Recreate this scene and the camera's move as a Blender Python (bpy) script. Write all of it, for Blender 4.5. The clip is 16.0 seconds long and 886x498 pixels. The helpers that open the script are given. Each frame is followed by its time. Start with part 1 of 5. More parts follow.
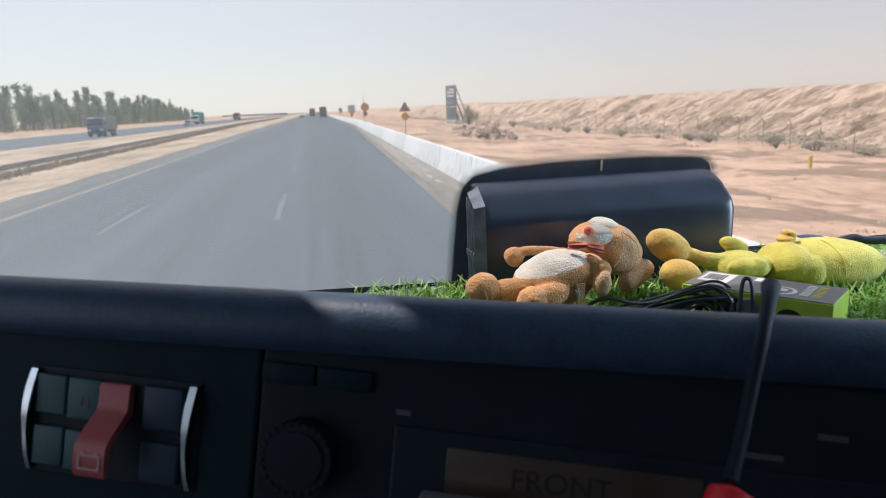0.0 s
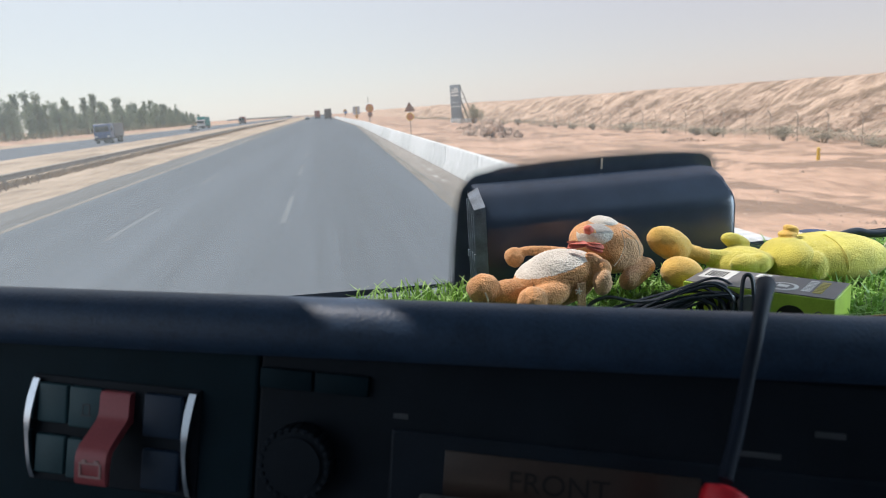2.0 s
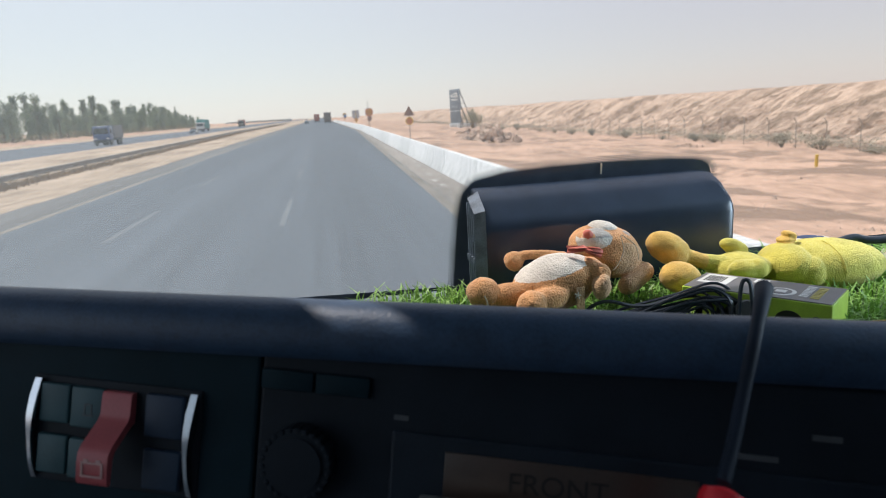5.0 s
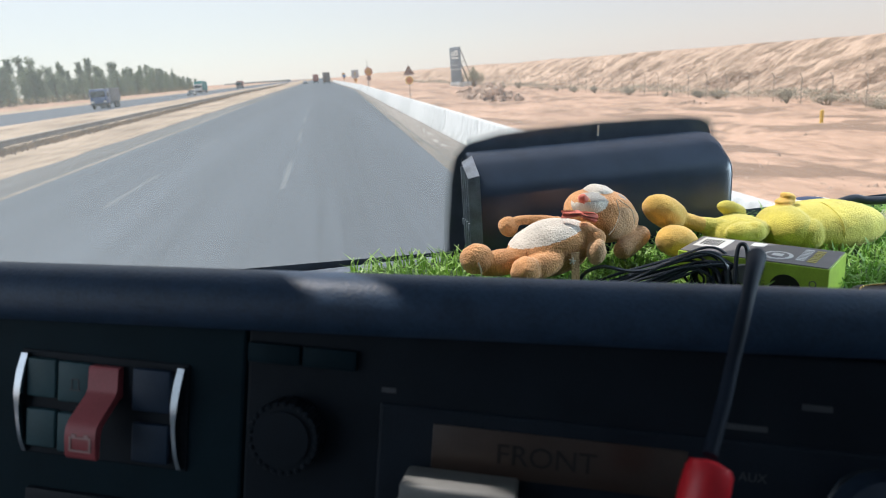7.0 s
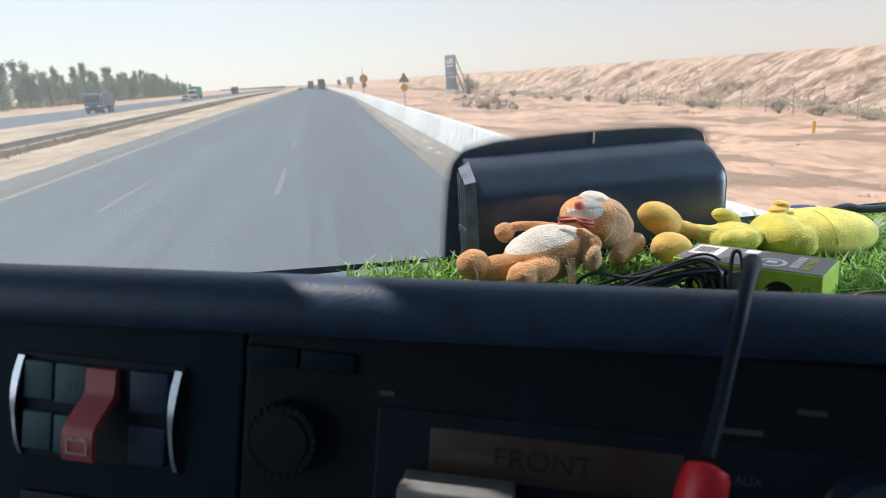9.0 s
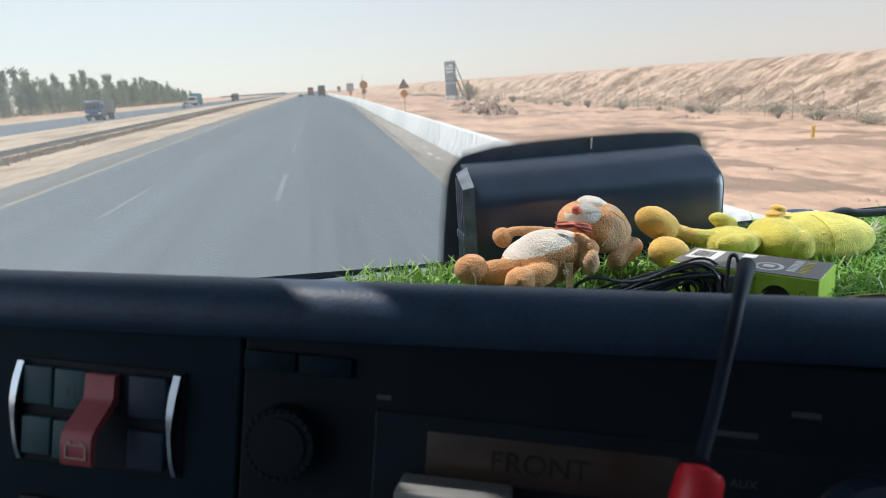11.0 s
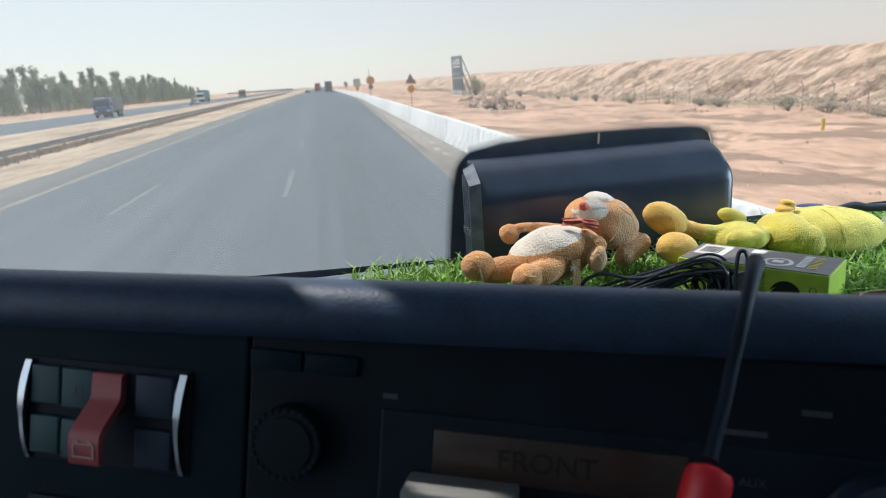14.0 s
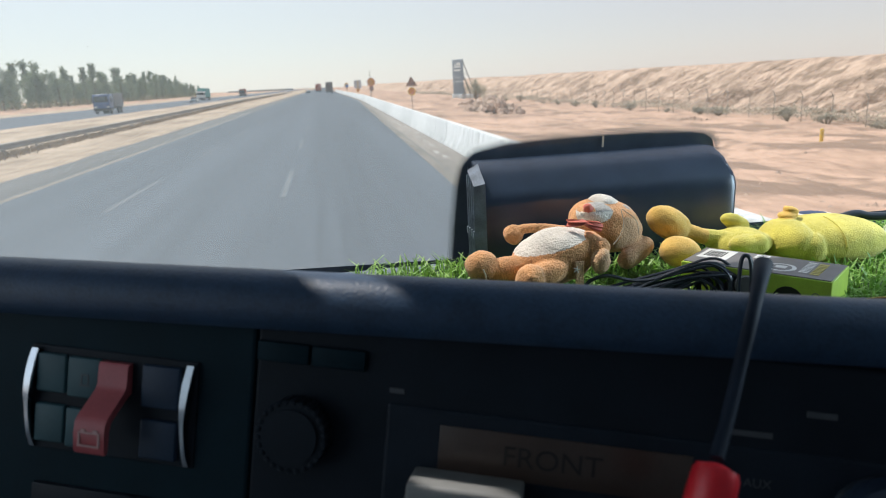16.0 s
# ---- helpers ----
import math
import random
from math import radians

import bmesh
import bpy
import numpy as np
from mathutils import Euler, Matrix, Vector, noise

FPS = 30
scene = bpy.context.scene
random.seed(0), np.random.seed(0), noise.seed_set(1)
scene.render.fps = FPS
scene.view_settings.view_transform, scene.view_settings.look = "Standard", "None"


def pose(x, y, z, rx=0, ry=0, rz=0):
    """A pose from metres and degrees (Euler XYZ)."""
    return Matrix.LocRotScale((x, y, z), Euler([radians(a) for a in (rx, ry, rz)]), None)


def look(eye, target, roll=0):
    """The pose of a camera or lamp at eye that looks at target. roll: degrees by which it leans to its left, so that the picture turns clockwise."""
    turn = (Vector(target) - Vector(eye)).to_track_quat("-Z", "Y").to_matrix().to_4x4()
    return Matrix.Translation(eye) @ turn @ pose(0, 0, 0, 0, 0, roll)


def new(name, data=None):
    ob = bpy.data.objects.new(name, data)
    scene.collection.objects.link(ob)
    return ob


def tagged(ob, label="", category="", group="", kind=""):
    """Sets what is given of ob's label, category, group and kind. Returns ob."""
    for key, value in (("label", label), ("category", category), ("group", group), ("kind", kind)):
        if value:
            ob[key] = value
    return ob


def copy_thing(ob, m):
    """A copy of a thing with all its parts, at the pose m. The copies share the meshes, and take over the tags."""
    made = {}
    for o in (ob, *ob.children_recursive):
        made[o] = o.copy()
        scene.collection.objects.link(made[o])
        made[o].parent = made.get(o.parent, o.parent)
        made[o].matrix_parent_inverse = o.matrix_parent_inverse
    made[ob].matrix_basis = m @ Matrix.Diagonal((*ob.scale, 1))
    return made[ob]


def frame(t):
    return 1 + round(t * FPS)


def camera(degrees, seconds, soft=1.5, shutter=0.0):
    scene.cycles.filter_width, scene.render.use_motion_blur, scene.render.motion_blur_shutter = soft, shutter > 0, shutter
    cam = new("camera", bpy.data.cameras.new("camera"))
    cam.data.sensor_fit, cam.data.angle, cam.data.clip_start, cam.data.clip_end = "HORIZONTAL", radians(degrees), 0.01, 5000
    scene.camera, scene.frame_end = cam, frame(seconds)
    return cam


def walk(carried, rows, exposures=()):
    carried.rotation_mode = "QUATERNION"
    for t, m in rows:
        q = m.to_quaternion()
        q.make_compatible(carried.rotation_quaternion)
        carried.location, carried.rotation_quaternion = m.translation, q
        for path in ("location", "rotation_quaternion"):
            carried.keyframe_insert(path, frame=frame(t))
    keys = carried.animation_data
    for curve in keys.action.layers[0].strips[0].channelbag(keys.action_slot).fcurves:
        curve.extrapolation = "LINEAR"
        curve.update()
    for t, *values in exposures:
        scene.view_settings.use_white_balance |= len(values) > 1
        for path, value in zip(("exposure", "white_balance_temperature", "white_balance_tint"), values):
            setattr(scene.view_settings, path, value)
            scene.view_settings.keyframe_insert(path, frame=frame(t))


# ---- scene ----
cam = camera(67.4, 16.0, soft=1.0)
PATH = [
    (0, (0.028, 0.069, 2.457), (0.371, 1.994, 2.037), -2.5),
    (0.5, (0.036, 0.065, 2.46), (0.384, 1.994, 2.065), -4.0),
    (1, (0.037, 0.07, 2.461), (0.368, 1.994, 2.027), -3.8),
    (1.5, (0.034, 0.067, 2.459), (0.353, 1.996, 2.037), -3.5),
    (2, (0.035, 0.067, 2.459), (0.356, 1.995, 2.039), -3.7),
    (2.5, (0.027, 0.07, 2.457), (0.359, 1.994, 2.028), -2.5),
    (3, (0.03, 0.07, 2.458), (0.348, 1.996, 2.023), -2.8),
    (3.5, (0.03, 0.068, 2.458), (0.348, 1.996, 2.029), -2.9),
    (4, (0.033, 0.064, 2.459), (0.348, 1.997, 2.052), -3.4),
    (6.5, (0.033, 0.068, 2.459), (0.377, 1.992, 2.036), -3.0),
    (7, (0.043, 0.071, 2.462), (0.352, 1.977, 1.94), -4.0),
    (7.5, (0.042, 0.072, 2.462), (0.358, 1.978, 1.943), -4.0),
    (8, (0.042, 0.067, 2.462), (0.354, 1.978, 1.962), -4.1),
    (8.5, (0.042, 0.071, 2.462), (0.361, 1.976, 1.944), -3.7),
    (9, (0.04, 0.069, 2.461), (0.369, 1.976, 1.959), -3.5),
    (11.5, (0.043, 0.066, 2.461), (0.373, 1.978, 1.975), -3.8),
    (12, (0.046, 0.066, 2.462), (0.372, 1.977, 1.97), -4.4),
    (12.5, (0.047, 0.064, 2.463), (0.357, 1.979, 1.976), -4.7),
    (13, (0.044, 0.066, 2.461), (0.367, 1.979, 1.976), -4.1),
    (13.5, (0.043, 0.067, 2.461), (0.36, 1.979, 1.968), -4.0),
    (14, (0.043, 0.068, 2.462), (0.349, 1.98, 1.964), -4.1),
    (14.5, (0.044, 0.069, 2.462), (0.352, 1.979, 1.954), -4.2),
    (15, (0.043, 0.067, 2.462), (0.34, 1.981, 1.965), -4.0),
    (15.5, (0.033, 0.071, 2.459), (0.379, 1.977, 1.961), -2.4),
    (16, (0.036, 0.067, 2.459), (0.351, 1.981, 1.969), -2.9),
]
cam.data.dof.use_dof, cam.data.dof.focus_distance, cam.data.dof.aperture_fstop = True, 0.84, 11.0
EXPOSURES = [(0, 0.23, 6600, 14), (4.2, 0.23, 6550, 13), (6.3, 0.16, 6550, 13), (6.6, 0.20, 6550, 13), (7.0, 0.35, 6550, 12), (9.2, 0.40, 6550, 12), (11.3, 0.29, 6500, 10), (16, 0.29, 6500, 10)]
walk(cam, [(t, look(*p)) for t, *p in PATH], EXPOSURES)

# ---- world and sun ----
SUN_DIR = Vector((-0.33, 0.375, 0.866)).normalized()
world = bpy.data.worlds.new("sky")
scene.world = world
world.use_nodes = True
wn, wl = world.node_tree.nodes, world.node_tree.links
sky = wn.new("ShaderNodeTexSky")
sky.sky_type = "NISHITA"
sky.sun_disc = False
sky.sun_elevation = math.asin(SUN_DIR.z)
sky.sun_rotation = math.atan2(SUN_DIR.x, SUN_DIR.y)
sky.air_density, sky.dust_density, sky.ozone_density = 1.2, 0.3, 1.0
sky.altitude = 500
# dust in the air: an even pale veil over the clear sky
veil = wn.new("ShaderNodeMix")
veil.data_type = "RGBA"
veil.inputs["Factor"].default_value = 0.70
wl.new(sky.outputs[0], veil.inputs[6])
# the dust glows pale towards the sun and turns a dull rose-grey away from it
where = wn.new("ShaderNodeTexCoord")
axes = wn.new("ShaderNodeSeparateXYZ")
wl.new(where.outputs["Generated"], axes.inputs[0])
away = wn.new("ShaderNodeMapRange")
away.interpolation_type = "SMOOTHSTEP"
away.inputs["From Min"].default_value, away.inputs["From Max"].default_value = -0.25, 0.65
wl.new(axes.outputs[0], away.inputs[0])
dust = wn.new("ShaderNodeMix")
dust.data_type = "RGBA"
wl.new(away.outputs[0], dust.inputs["Factor"])
dust.inputs[6].default_value, dust.inputs[7].default_value = (7.1, 7.2, 7.45, 1), (6.1, 5.48, 5.8, 1)
wl.new(dust.outputs[2], veil.inputs[7])
wl.new(veil.outputs[2], wn["Background"].inputs[0])
wn["Background"].inputs[1].default_value = 0.10

sun = new("sun", bpy.data.lights.new("sun", "SUN"))
sun.data.energy, sun.data.angle, sun.data.color = 4.0, radians(0.6), (1.0, 0.955, 0.90)
# fill lamps added inside the two side windows to brighten the cab
for side, turn, watts, at, wide in ((-0.80, -90, 0.95, 0.10, 0.8), (1.50, 90, 13.0, 0.31, 0.5)):
    day = new("window_fill", bpy.data.lights.new("window_fill", "AREA"))
    day.data.shape, day.data.size, day.data.size_y, day.data.energy, day.data.color = "RECTANGLE", 0.68, wide, watts, (0.62, 0.84, 1.0)
    day.matrix_world = pose(side, at, 2.58, 0, turn, 0)
sun.matrix_world = SUN_DIR.to_track_quat("Z", "Y").to_matrix().to_4x4()


# ---- materials ----
def material(name, colour, rough=0.6, metal=0.0, vary=0.12, scale=8.0, fine=90.0, bump=0.15, depth=0.01, tint=None,
             coat=0.0, sheen=0.0, stretch=(1, 1, 1), random_piece=0.0, detail=4, span=(0.5, 1.1), shine=0.5):
    """A surface with variation at two scales: patches (scale) and grain (fine), both in 1/m."""
    m = bpy.data.materials.new(name)
    m.use_nodes = True
    n, l = m.node_tree.nodes, m.node_tree.links
    b = n["Principled BSDF"]
    co = n.new("ShaderNodeTexCoord")
    mp = n.new("ShaderNodeMapping")
    mp.inputs["Scale"].default_value = stretch
    l.new(co.outputs["Object"], mp.inputs[0])
    big = n.new("ShaderNodeTexNoise")
    big.inputs["Scale"].default_value, big.inputs["Detail"].default_value = scale, 6
    small = n.new("ShaderNodeTexNoise")
    small.inputs["Scale"].default_value, small.inputs["Detail"].default_value = fine, detail
    l.new(mp.outputs[0], big.inputs[0])
    l.new(mp.outputs[0], small.inputs[0])
    add = n.new("ShaderNodeMath")
    add.operation = "MULTIPLY_ADD"
    add.inputs[1].default_value = 0.6
    l.new(small.outputs[0], add.inputs[0])
    l.new(big.outputs[0], add.inputs[2])
    last = add.outputs[0]
    if random_piece:
        info = n.new("ShaderNodeObjectInfo")
        more = n.new("ShaderNodeMath")
        more.operation = "MULTIPLY_ADD"
        more.inputs[1].default_value = random_piece
        l.new(info.outputs["Random"], more.inputs[0])
        l.new(last, more.inputs[2])
        last = more.outputs[0]
    ramp = n.new("ShaderNodeValToRGB")
    tint = tint or tuple(c * (1 - 2.2 * vary) for c in colour)
    bright = tuple(min(1, c * (1 + vary)) for c in colour)
    ramp.color_ramp.elements[0].position, ramp.color_ramp.elements[0].color = span[0], (*tint, 1)
    ramp.color_ramp.elements[1].position, ramp.color_ramp.elements[1].color = span[1] + random_piece, (*bright, 1)
    l.new(last, ramp.inputs[0])
    l.new(ramp.outputs[0], b.inputs["Base Color"])
    b.inputs["Roughness"].default_value, b.inputs["Metallic"].default_value = rough, metal
    b.inputs["Specular IOR Level"].default_value = shine
    if coat:
        b.inputs["Coat Weight"].default_value = coat
    if sheen:
        b.inputs["Sheen Weight"].default_value, b.inputs["Sheen Roughness"].default_value = sheen, 0.4
    if bump:
        bp = n.new("ShaderNodeBump")
        bp.inputs["Strength"].default_value, bp.inputs["Distance"].default_value = bump, depth
        l.new(small.outputs[0], bp.inputs["Height"])
        l.new(bp.outputs[0], b.inputs["Normal"])
    return m


M = {}
M["asphalt"] = material("asphalt", (0.081, 0.098, 0.120), 0.85, shine=0.2, span=(0.5, 1.1), vary=0.15, scale=0.6, fine=9, bump=0, stretch=(1, 0.014, 1))
M["asphalt_dusty"] = material("dusty_asphalt", (0.122, 0.124, 0.126), 0.85, shine=0.2, vary=0.15, scale=0.8, fine=9, bump=0.06, depth=0.004, stretch=(1, 0.03, 1))
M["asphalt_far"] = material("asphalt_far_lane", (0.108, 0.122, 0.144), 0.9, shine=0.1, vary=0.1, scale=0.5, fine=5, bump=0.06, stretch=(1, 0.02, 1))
M["shoulder"] = material("dusty_shoulder", (0.205, 0.184, 0.162), 0.9, vary=0.2, scale=0.35, fine=5, bump=0.3, stretch=(1, 0.25, 1))
M["sand"] = material("sand", (0.472, 0.308, 0.218), 0.95, vary=0.12, scale=0.35, fine=2.4, bump=0.95, depth=0.24, stretch=(0.9, 0.5, 1), tint=(0.30, 0.19, 0.128), detail=9, span=(0.60, 0.90))
M["tan_sand"] = material("tan_median_sand", (0.345, 0.272, 0.20), 0.95, vary=0.2, scale=0.3, fine=2.0, bump=0.8, depth=0.1, stretch=(1, 0.3, 1), tint=(0.20, 0.145, 0.095), detail=7, span=(0.6, 0.95))
M["mound"] = material("mound_earth", (0.475, 0.344, 0.257), 0.95, vary=0.16, scale=0.45, fine=2.4, bump=1.0, depth=0.5, stretch=(0.28, 1, 0.6), tint=(0.24, 0.165, 0.115), detail=9, span=(0.60, 0.92))
M["line_white"] = material("worn_white_line", (0.095, 0.109, 0.127), 0.7, vary=0.2, scale=2, fine=20, bump=0.1)
M["paint_patch"] = material("old_paint", (0.31, 0.30, 0.28), 0.85, vary=0.2, scale=3, fine=30, bump=0)
M["line_faded"] = material("faded_line", (0.150, 0.135, 0.115), 0.85, vary=0.22, scale=1.2, fine=9, bump=0, stretch=(1, 0.3, 1))
M["line_yellow"] = material("worn_yellow_line", (0.165, 0.142, 0.112), 0.7, vary=0.25, scale=1.2, fine=20, bump=0.1)
M["concrete"] = material("whitewashed_concrete", (0.50, 0.52, 0.53), 0.8, vary=0.16, scale=1.5, fine=14, bump=0.3, random_piece=0.15)
M["barrier"] = material("stained_whitewash", (0.56, 0.58, 0.59), 0.8, vary=0.12, scale=2.2, fine=9, bump=0.25, tint=(0.26, 0.28, 0.29), stretch=(0.4, 1, 0.10), span=(0.52, 0.80), random_piece=0.12)
M["steel"] = material("galvanised_steel", (0.25, 0.235, 0.215), 0.75, 0.1, vary=0.2, scale=3, fine=30)
M["fence_steel"] = material("dusty_fence_steel", (0.40, 0.35, 0.295), 0.8, vary=0.2, scale=3, fine=30)
M["brush"] = material("dry_brush", (0.29, 0.21, 0.13), 0.9, vary=0.3, scale=2, fine=20)
M["bark"] = material("bark", (0.16, 0.12, 0.09), 0.9, vary=0.25, scale=3, fine=18, bump=0.5)
# leaf green paled and greyed to carry the distance haze
M["leaf"] = material("leaf", (0.18, 0.22, 0.17), 0.7, vary=0.35, scale=0.5, fine=5, bump=0.0, random_piece=0.25)
M["leaf_dry"] = material("leaf_dry", (0.31, 0.285, 0.19), 0.75, vary=0.3, scale=0.8, fine=8, bump=0.0)
M["scrub"] = material("grey_scrub", (0.36, 0.32, 0.235), 0.85, vary=0.3, scale=0.6, fine=6, bump=0.0)
M["rock"] = material("rubble", (0.49, 0.365, 0.28), 0.95, vary=0.25, scale=1.5, fine=12, bump=0.5, depth=0.05)
# blue in dash and rim stands in for the sky's reflection
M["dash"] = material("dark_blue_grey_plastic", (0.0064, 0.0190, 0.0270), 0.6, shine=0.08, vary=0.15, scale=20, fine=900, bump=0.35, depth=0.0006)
M["rim"] = material("grained_skylit_rim_plastic", (0.021, 0.045, 0.086), 0.50, shine=0.35, vary=0.15, scale=60, fine=480, bump=0.38, depth=0.0009, detail=2)
# dash_dark near-black for the fascia's shade; radio a paler copy for window light
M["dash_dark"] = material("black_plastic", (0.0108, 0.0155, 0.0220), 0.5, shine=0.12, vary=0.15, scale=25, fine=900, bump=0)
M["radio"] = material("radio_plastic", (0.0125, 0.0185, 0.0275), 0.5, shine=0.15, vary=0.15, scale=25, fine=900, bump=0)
M["unit"] = material("charcoal_plastic", (0.020, 0.033, 0.056), 0.27, shine=0.6, vary=0.12, scale=25, fine=1100, bump=0.15, depth=0.0004)
# pale copy of the charcoal plastic, for light on the cheek and slats
M["cheek"] = material("lit_grained_plastic", (0.135, 0.168, 0.215), 0.75, vary=0.25, scale=60, fine=1100, bump=0.5, depth=0.0007)
M["button"] = material("grey_button_plastic", (0.028, 0.073, 0.088), 0.5, shine=0.3, vary=0.1, scale=40, fine=900, bump=0.1, depth=0.0003)
# darker copy of the button plastic, with the guard's shade put in
M["shaded_button"] = material("shaded_button_plastic", (0.016, 0.032, 0.060), 0.5, shine=0.25, vary=0.1, scale=40, fine=900, bump=0.1, depth=0.0003)
M["chrome"] = material("satin_chrome", (0.50, 0.53, 0.57), 0.25, 1.0, vary=0.05, scale=60, fine=700, bump=0.03, depth=0.0002)
M["red"] = material("red_plastic", (0.36, 0.072, 0.08), 0.45, vary=0.1, scale=40, fine=800, bump=0.1, depth=0.0003)
M["red_plug"] = material("bright_red_plastic", (0.62, 0.012, 0.022), 0.4, vary=0.08, scale=40, fine=800, bump=0.1, depth=0.0003)
M["gold"] = material("gilt_edge", (0.55, 0.36, 0.12), 0.25, 1.0, vary=0.1, scale=60, fine=700, bump=0.05, depth=0.0003)
M["dull_mark"] = material("worn_pink_print", (0.46, 0.27, 0.26), 0.6, vary=0.1, scale=100, fine=900, bump=0)
M["faint"] = material("grey_print", (0.055, 0.061, 0.070), 0.6, vary=0.05, scale=100, fine=900, bump=0)
M["lcd"] = material("amber_lcd", (0.050, 0.032, 0.025), 0.3, vary=0.1, scale=30, fine=600, bump=0)
M["lcd_ink"] = material("lcd_ink", (0.012, 0.009, 0.008), 0.4, vary=0.05, scale=100, fine=900, bump=0)
M["silver"] = material("silver_plastic", (0.19, 0.19, 0.185), 0.45, 0.0, vary=0.08, scale=60, fine=900, bump=0.1, depth=0.0003)
# black enamel paled to blue-grey in place of light falling on it
M["frit"] = material("paled_black_enamel", (0.080, 0.102, 0.132), 0.22, vary=0.1, scale=40, fine=600, bump=0)
M["rubber"] = material("black_rubber", (0.012, 0.012, 0.014), 0.5, vary=0.15, scale=60, fine=900, bump=0.1, depth=0.0003)
M["sleeve"] = material("navy_cable_sleeve", (0.007, 0.013, 0.025), 0.7, shine=0.2, vary=0.15, scale=60, fine=700, bump=0.15, depth=0.0003)
M["cable"] = material("black_cable", (0.036, 0.045, 0.060), 0.30, vary=0.15, scale=60, fine=900, bump=0.1, depth=0.0003)
M["grass"] = material("turf_plastic", (0.30, 0.46, 0.13), 0.38, vary=0.45, scale=60, fine=420, bump=0, tint=(0.045, 0.15, 0.022), span=(0.6, 1.0))
M["turf_base"] = material("turf_backing", (0.03, 0.07, 0.02), 0.9, vary=0.3, scale=60, fine=400, bump=0.3, depth=0.001)
M["bear"] = material("brown_plush", (0.63, 0.315, 0.135), 0.95, vary=0.18, scale=45, fine=620, bump=0.75, depth=0.0026, sheen=0.22)
M["bear_pale"] = material("tan_plush", (0.64, 0.39, 0.22), 0.95, vary=0.16, scale=45, fine=620, bump=0.75, depth=0.0026, sheen=0.22)
M["white_plush"] = material("white_plush", (0.70, 0.64, 0.56), 0.95, vary=0.12, scale=45, fine=620, bump=0.75, depth=0.0026, sheen=0.4)
M["grey_plush"] = material("grey_plush", (0.32, 0.30, 0.275), 0.95, vary=0.14, scale=45, fine=850, bump=0.55, depth=0.0016, sheen=0.3)
M["bow"] = material("coral_satin", (0.60, 0.13, 0.085), 0.65, vary=0.15, scale=60, fine=500, bump=0.2, depth=0.0006, sheen=0.3)
M["yellow"] = material("yellow_plush", (0.62, 0.54, 0.11), 0.95, vary=0.14, scale=40, fine=800, bump=0.7, depth=0.0020, sheen=0.22)
M["orange"] = material("orange_plush", (0.70, 0.44, 0.11), 0.95, vary=0.14, scale=40, fine=850, bump=0.55, depth=0.0016, sheen=0.22)
M["blue_felt"] = material("blue_felt", (0.035, 0.06, 0.13), 0.8, vary=0.1, scale=60, fine=500)
M["seam"] = material("brown_seam_thread", (0.34, 0.17, 0.085), 0.9, vary=0.1, scale=100, fine=900, bump=0)
M["thread"] = material("pale_thread", (0.55, 0.45, 0.34), 0.9, vary=0.1, scale=100, fine=900, bump=0)
M["card_grey"] = material("grey_card", (0.13, 0.125, 0.13), 0.4, vary=0.06, scale=50, fine=700, bump=0.05, depth=0.0003)
M["card_green"] = material("green_card", (0.40, 0.56, 0.06), 0.4, vary=0.08, scale=50, fine=700, bump=0.05, depth=0.0003)
M["card_yellow"] = material("yellow_print", (0.5, 0.42, 0.10), 0.5, vary=0.05, scale=50, fine=700, bump=0)
# pale so the unseen cab walls bounce light onto the dashboard
M["cloth"] = material("cab_lining", (0.42, 0.43, 0.45), 0.9, vary=0.15, scale=15, fine=300, bump=0.3, depth=0.001)
M["sign_orange"] = material("orange_sign_face", (0.58, 0.27, 0.035), 0.5, vary=0.12, scale=3, fine=30, bump=0.05)
M["sign_red"] = material("faded_red_sign", (0.40, 0.09, 0.06), 0.5, vary=0.12, scale=3, fine=30, bump=0.05)
# brown darkened for the shade on plates turned from the sun
M["sign_brown"] = material("dark_brown_sign", (0.20, 0.10, 0.07), 0.6, vary=0.15, scale=3, fine=30, bump=0.05)
M["sign_grey"] = material("grey_sign_back", (0.46, 0.45, 0.47), 0.5, 0.2, vary=0.1, scale=2, fine=30, bump=0.05)
M["sign_yellow"] = material("yellow_paint", (0.62, 0.40, 0.03), 0.5, vary=0.1, scale=3, fine=30, bump=0.05)
M["sign_blue"] = material("blue_sign_face", (0.03, 0.13, 0.38), 0.5, vary=0.1, scale=3, fine=30, bump=0.05)
M["board"] = material("slate_billboard", (0.19, 0.22, 0.255), 0.6, vary=0.08, scale=0.6, fine=8, bump=0.05)
M["truck_blue"] = material("blue_truck_paint", (0.045, 0.085, 0.22), 0.4, vary=0.12, scale=1.5, fine=12, coat=0.3, bump=0.02)
M["truck_dark"] = material("dark_truck_paint", (0.10, 0.075, 0.07), 0.5, vary=0.15, scale=1.5, fine=12, bump=0.02)
M["truck_grey"] = material("grey_load_cover", (0.15, 0.155, 0.165), 0.6, vary=0.15, scale=1.5, fine=12, bump=0.1)
M["truck_red"] = material("rust_red_load", (0.30, 0.09, 0.06), 0.6, vary=0.15, scale=1.5, fine=12, bump=0.02)
M["truck_white"] = material("white_truck_paint", (0.68, 0.68, 0.66), 0.4, vary=0.08, scale=1.5, fine=12, coat=0.3, bump=0.02)
M["teal"] = material("teal_tarpaulin", (0.05, 0.26, 0.24), 0.7, vary=0.2, scale=1.2, fine=8, bump=0.3, depth=0.05)
M["car_dark"] = material("dark_blue_car_paint", (0.03, 0.055, 0.08), 0.3, vary=0.06, scale=1.5, fine=20, coat=0.6, bump=0)
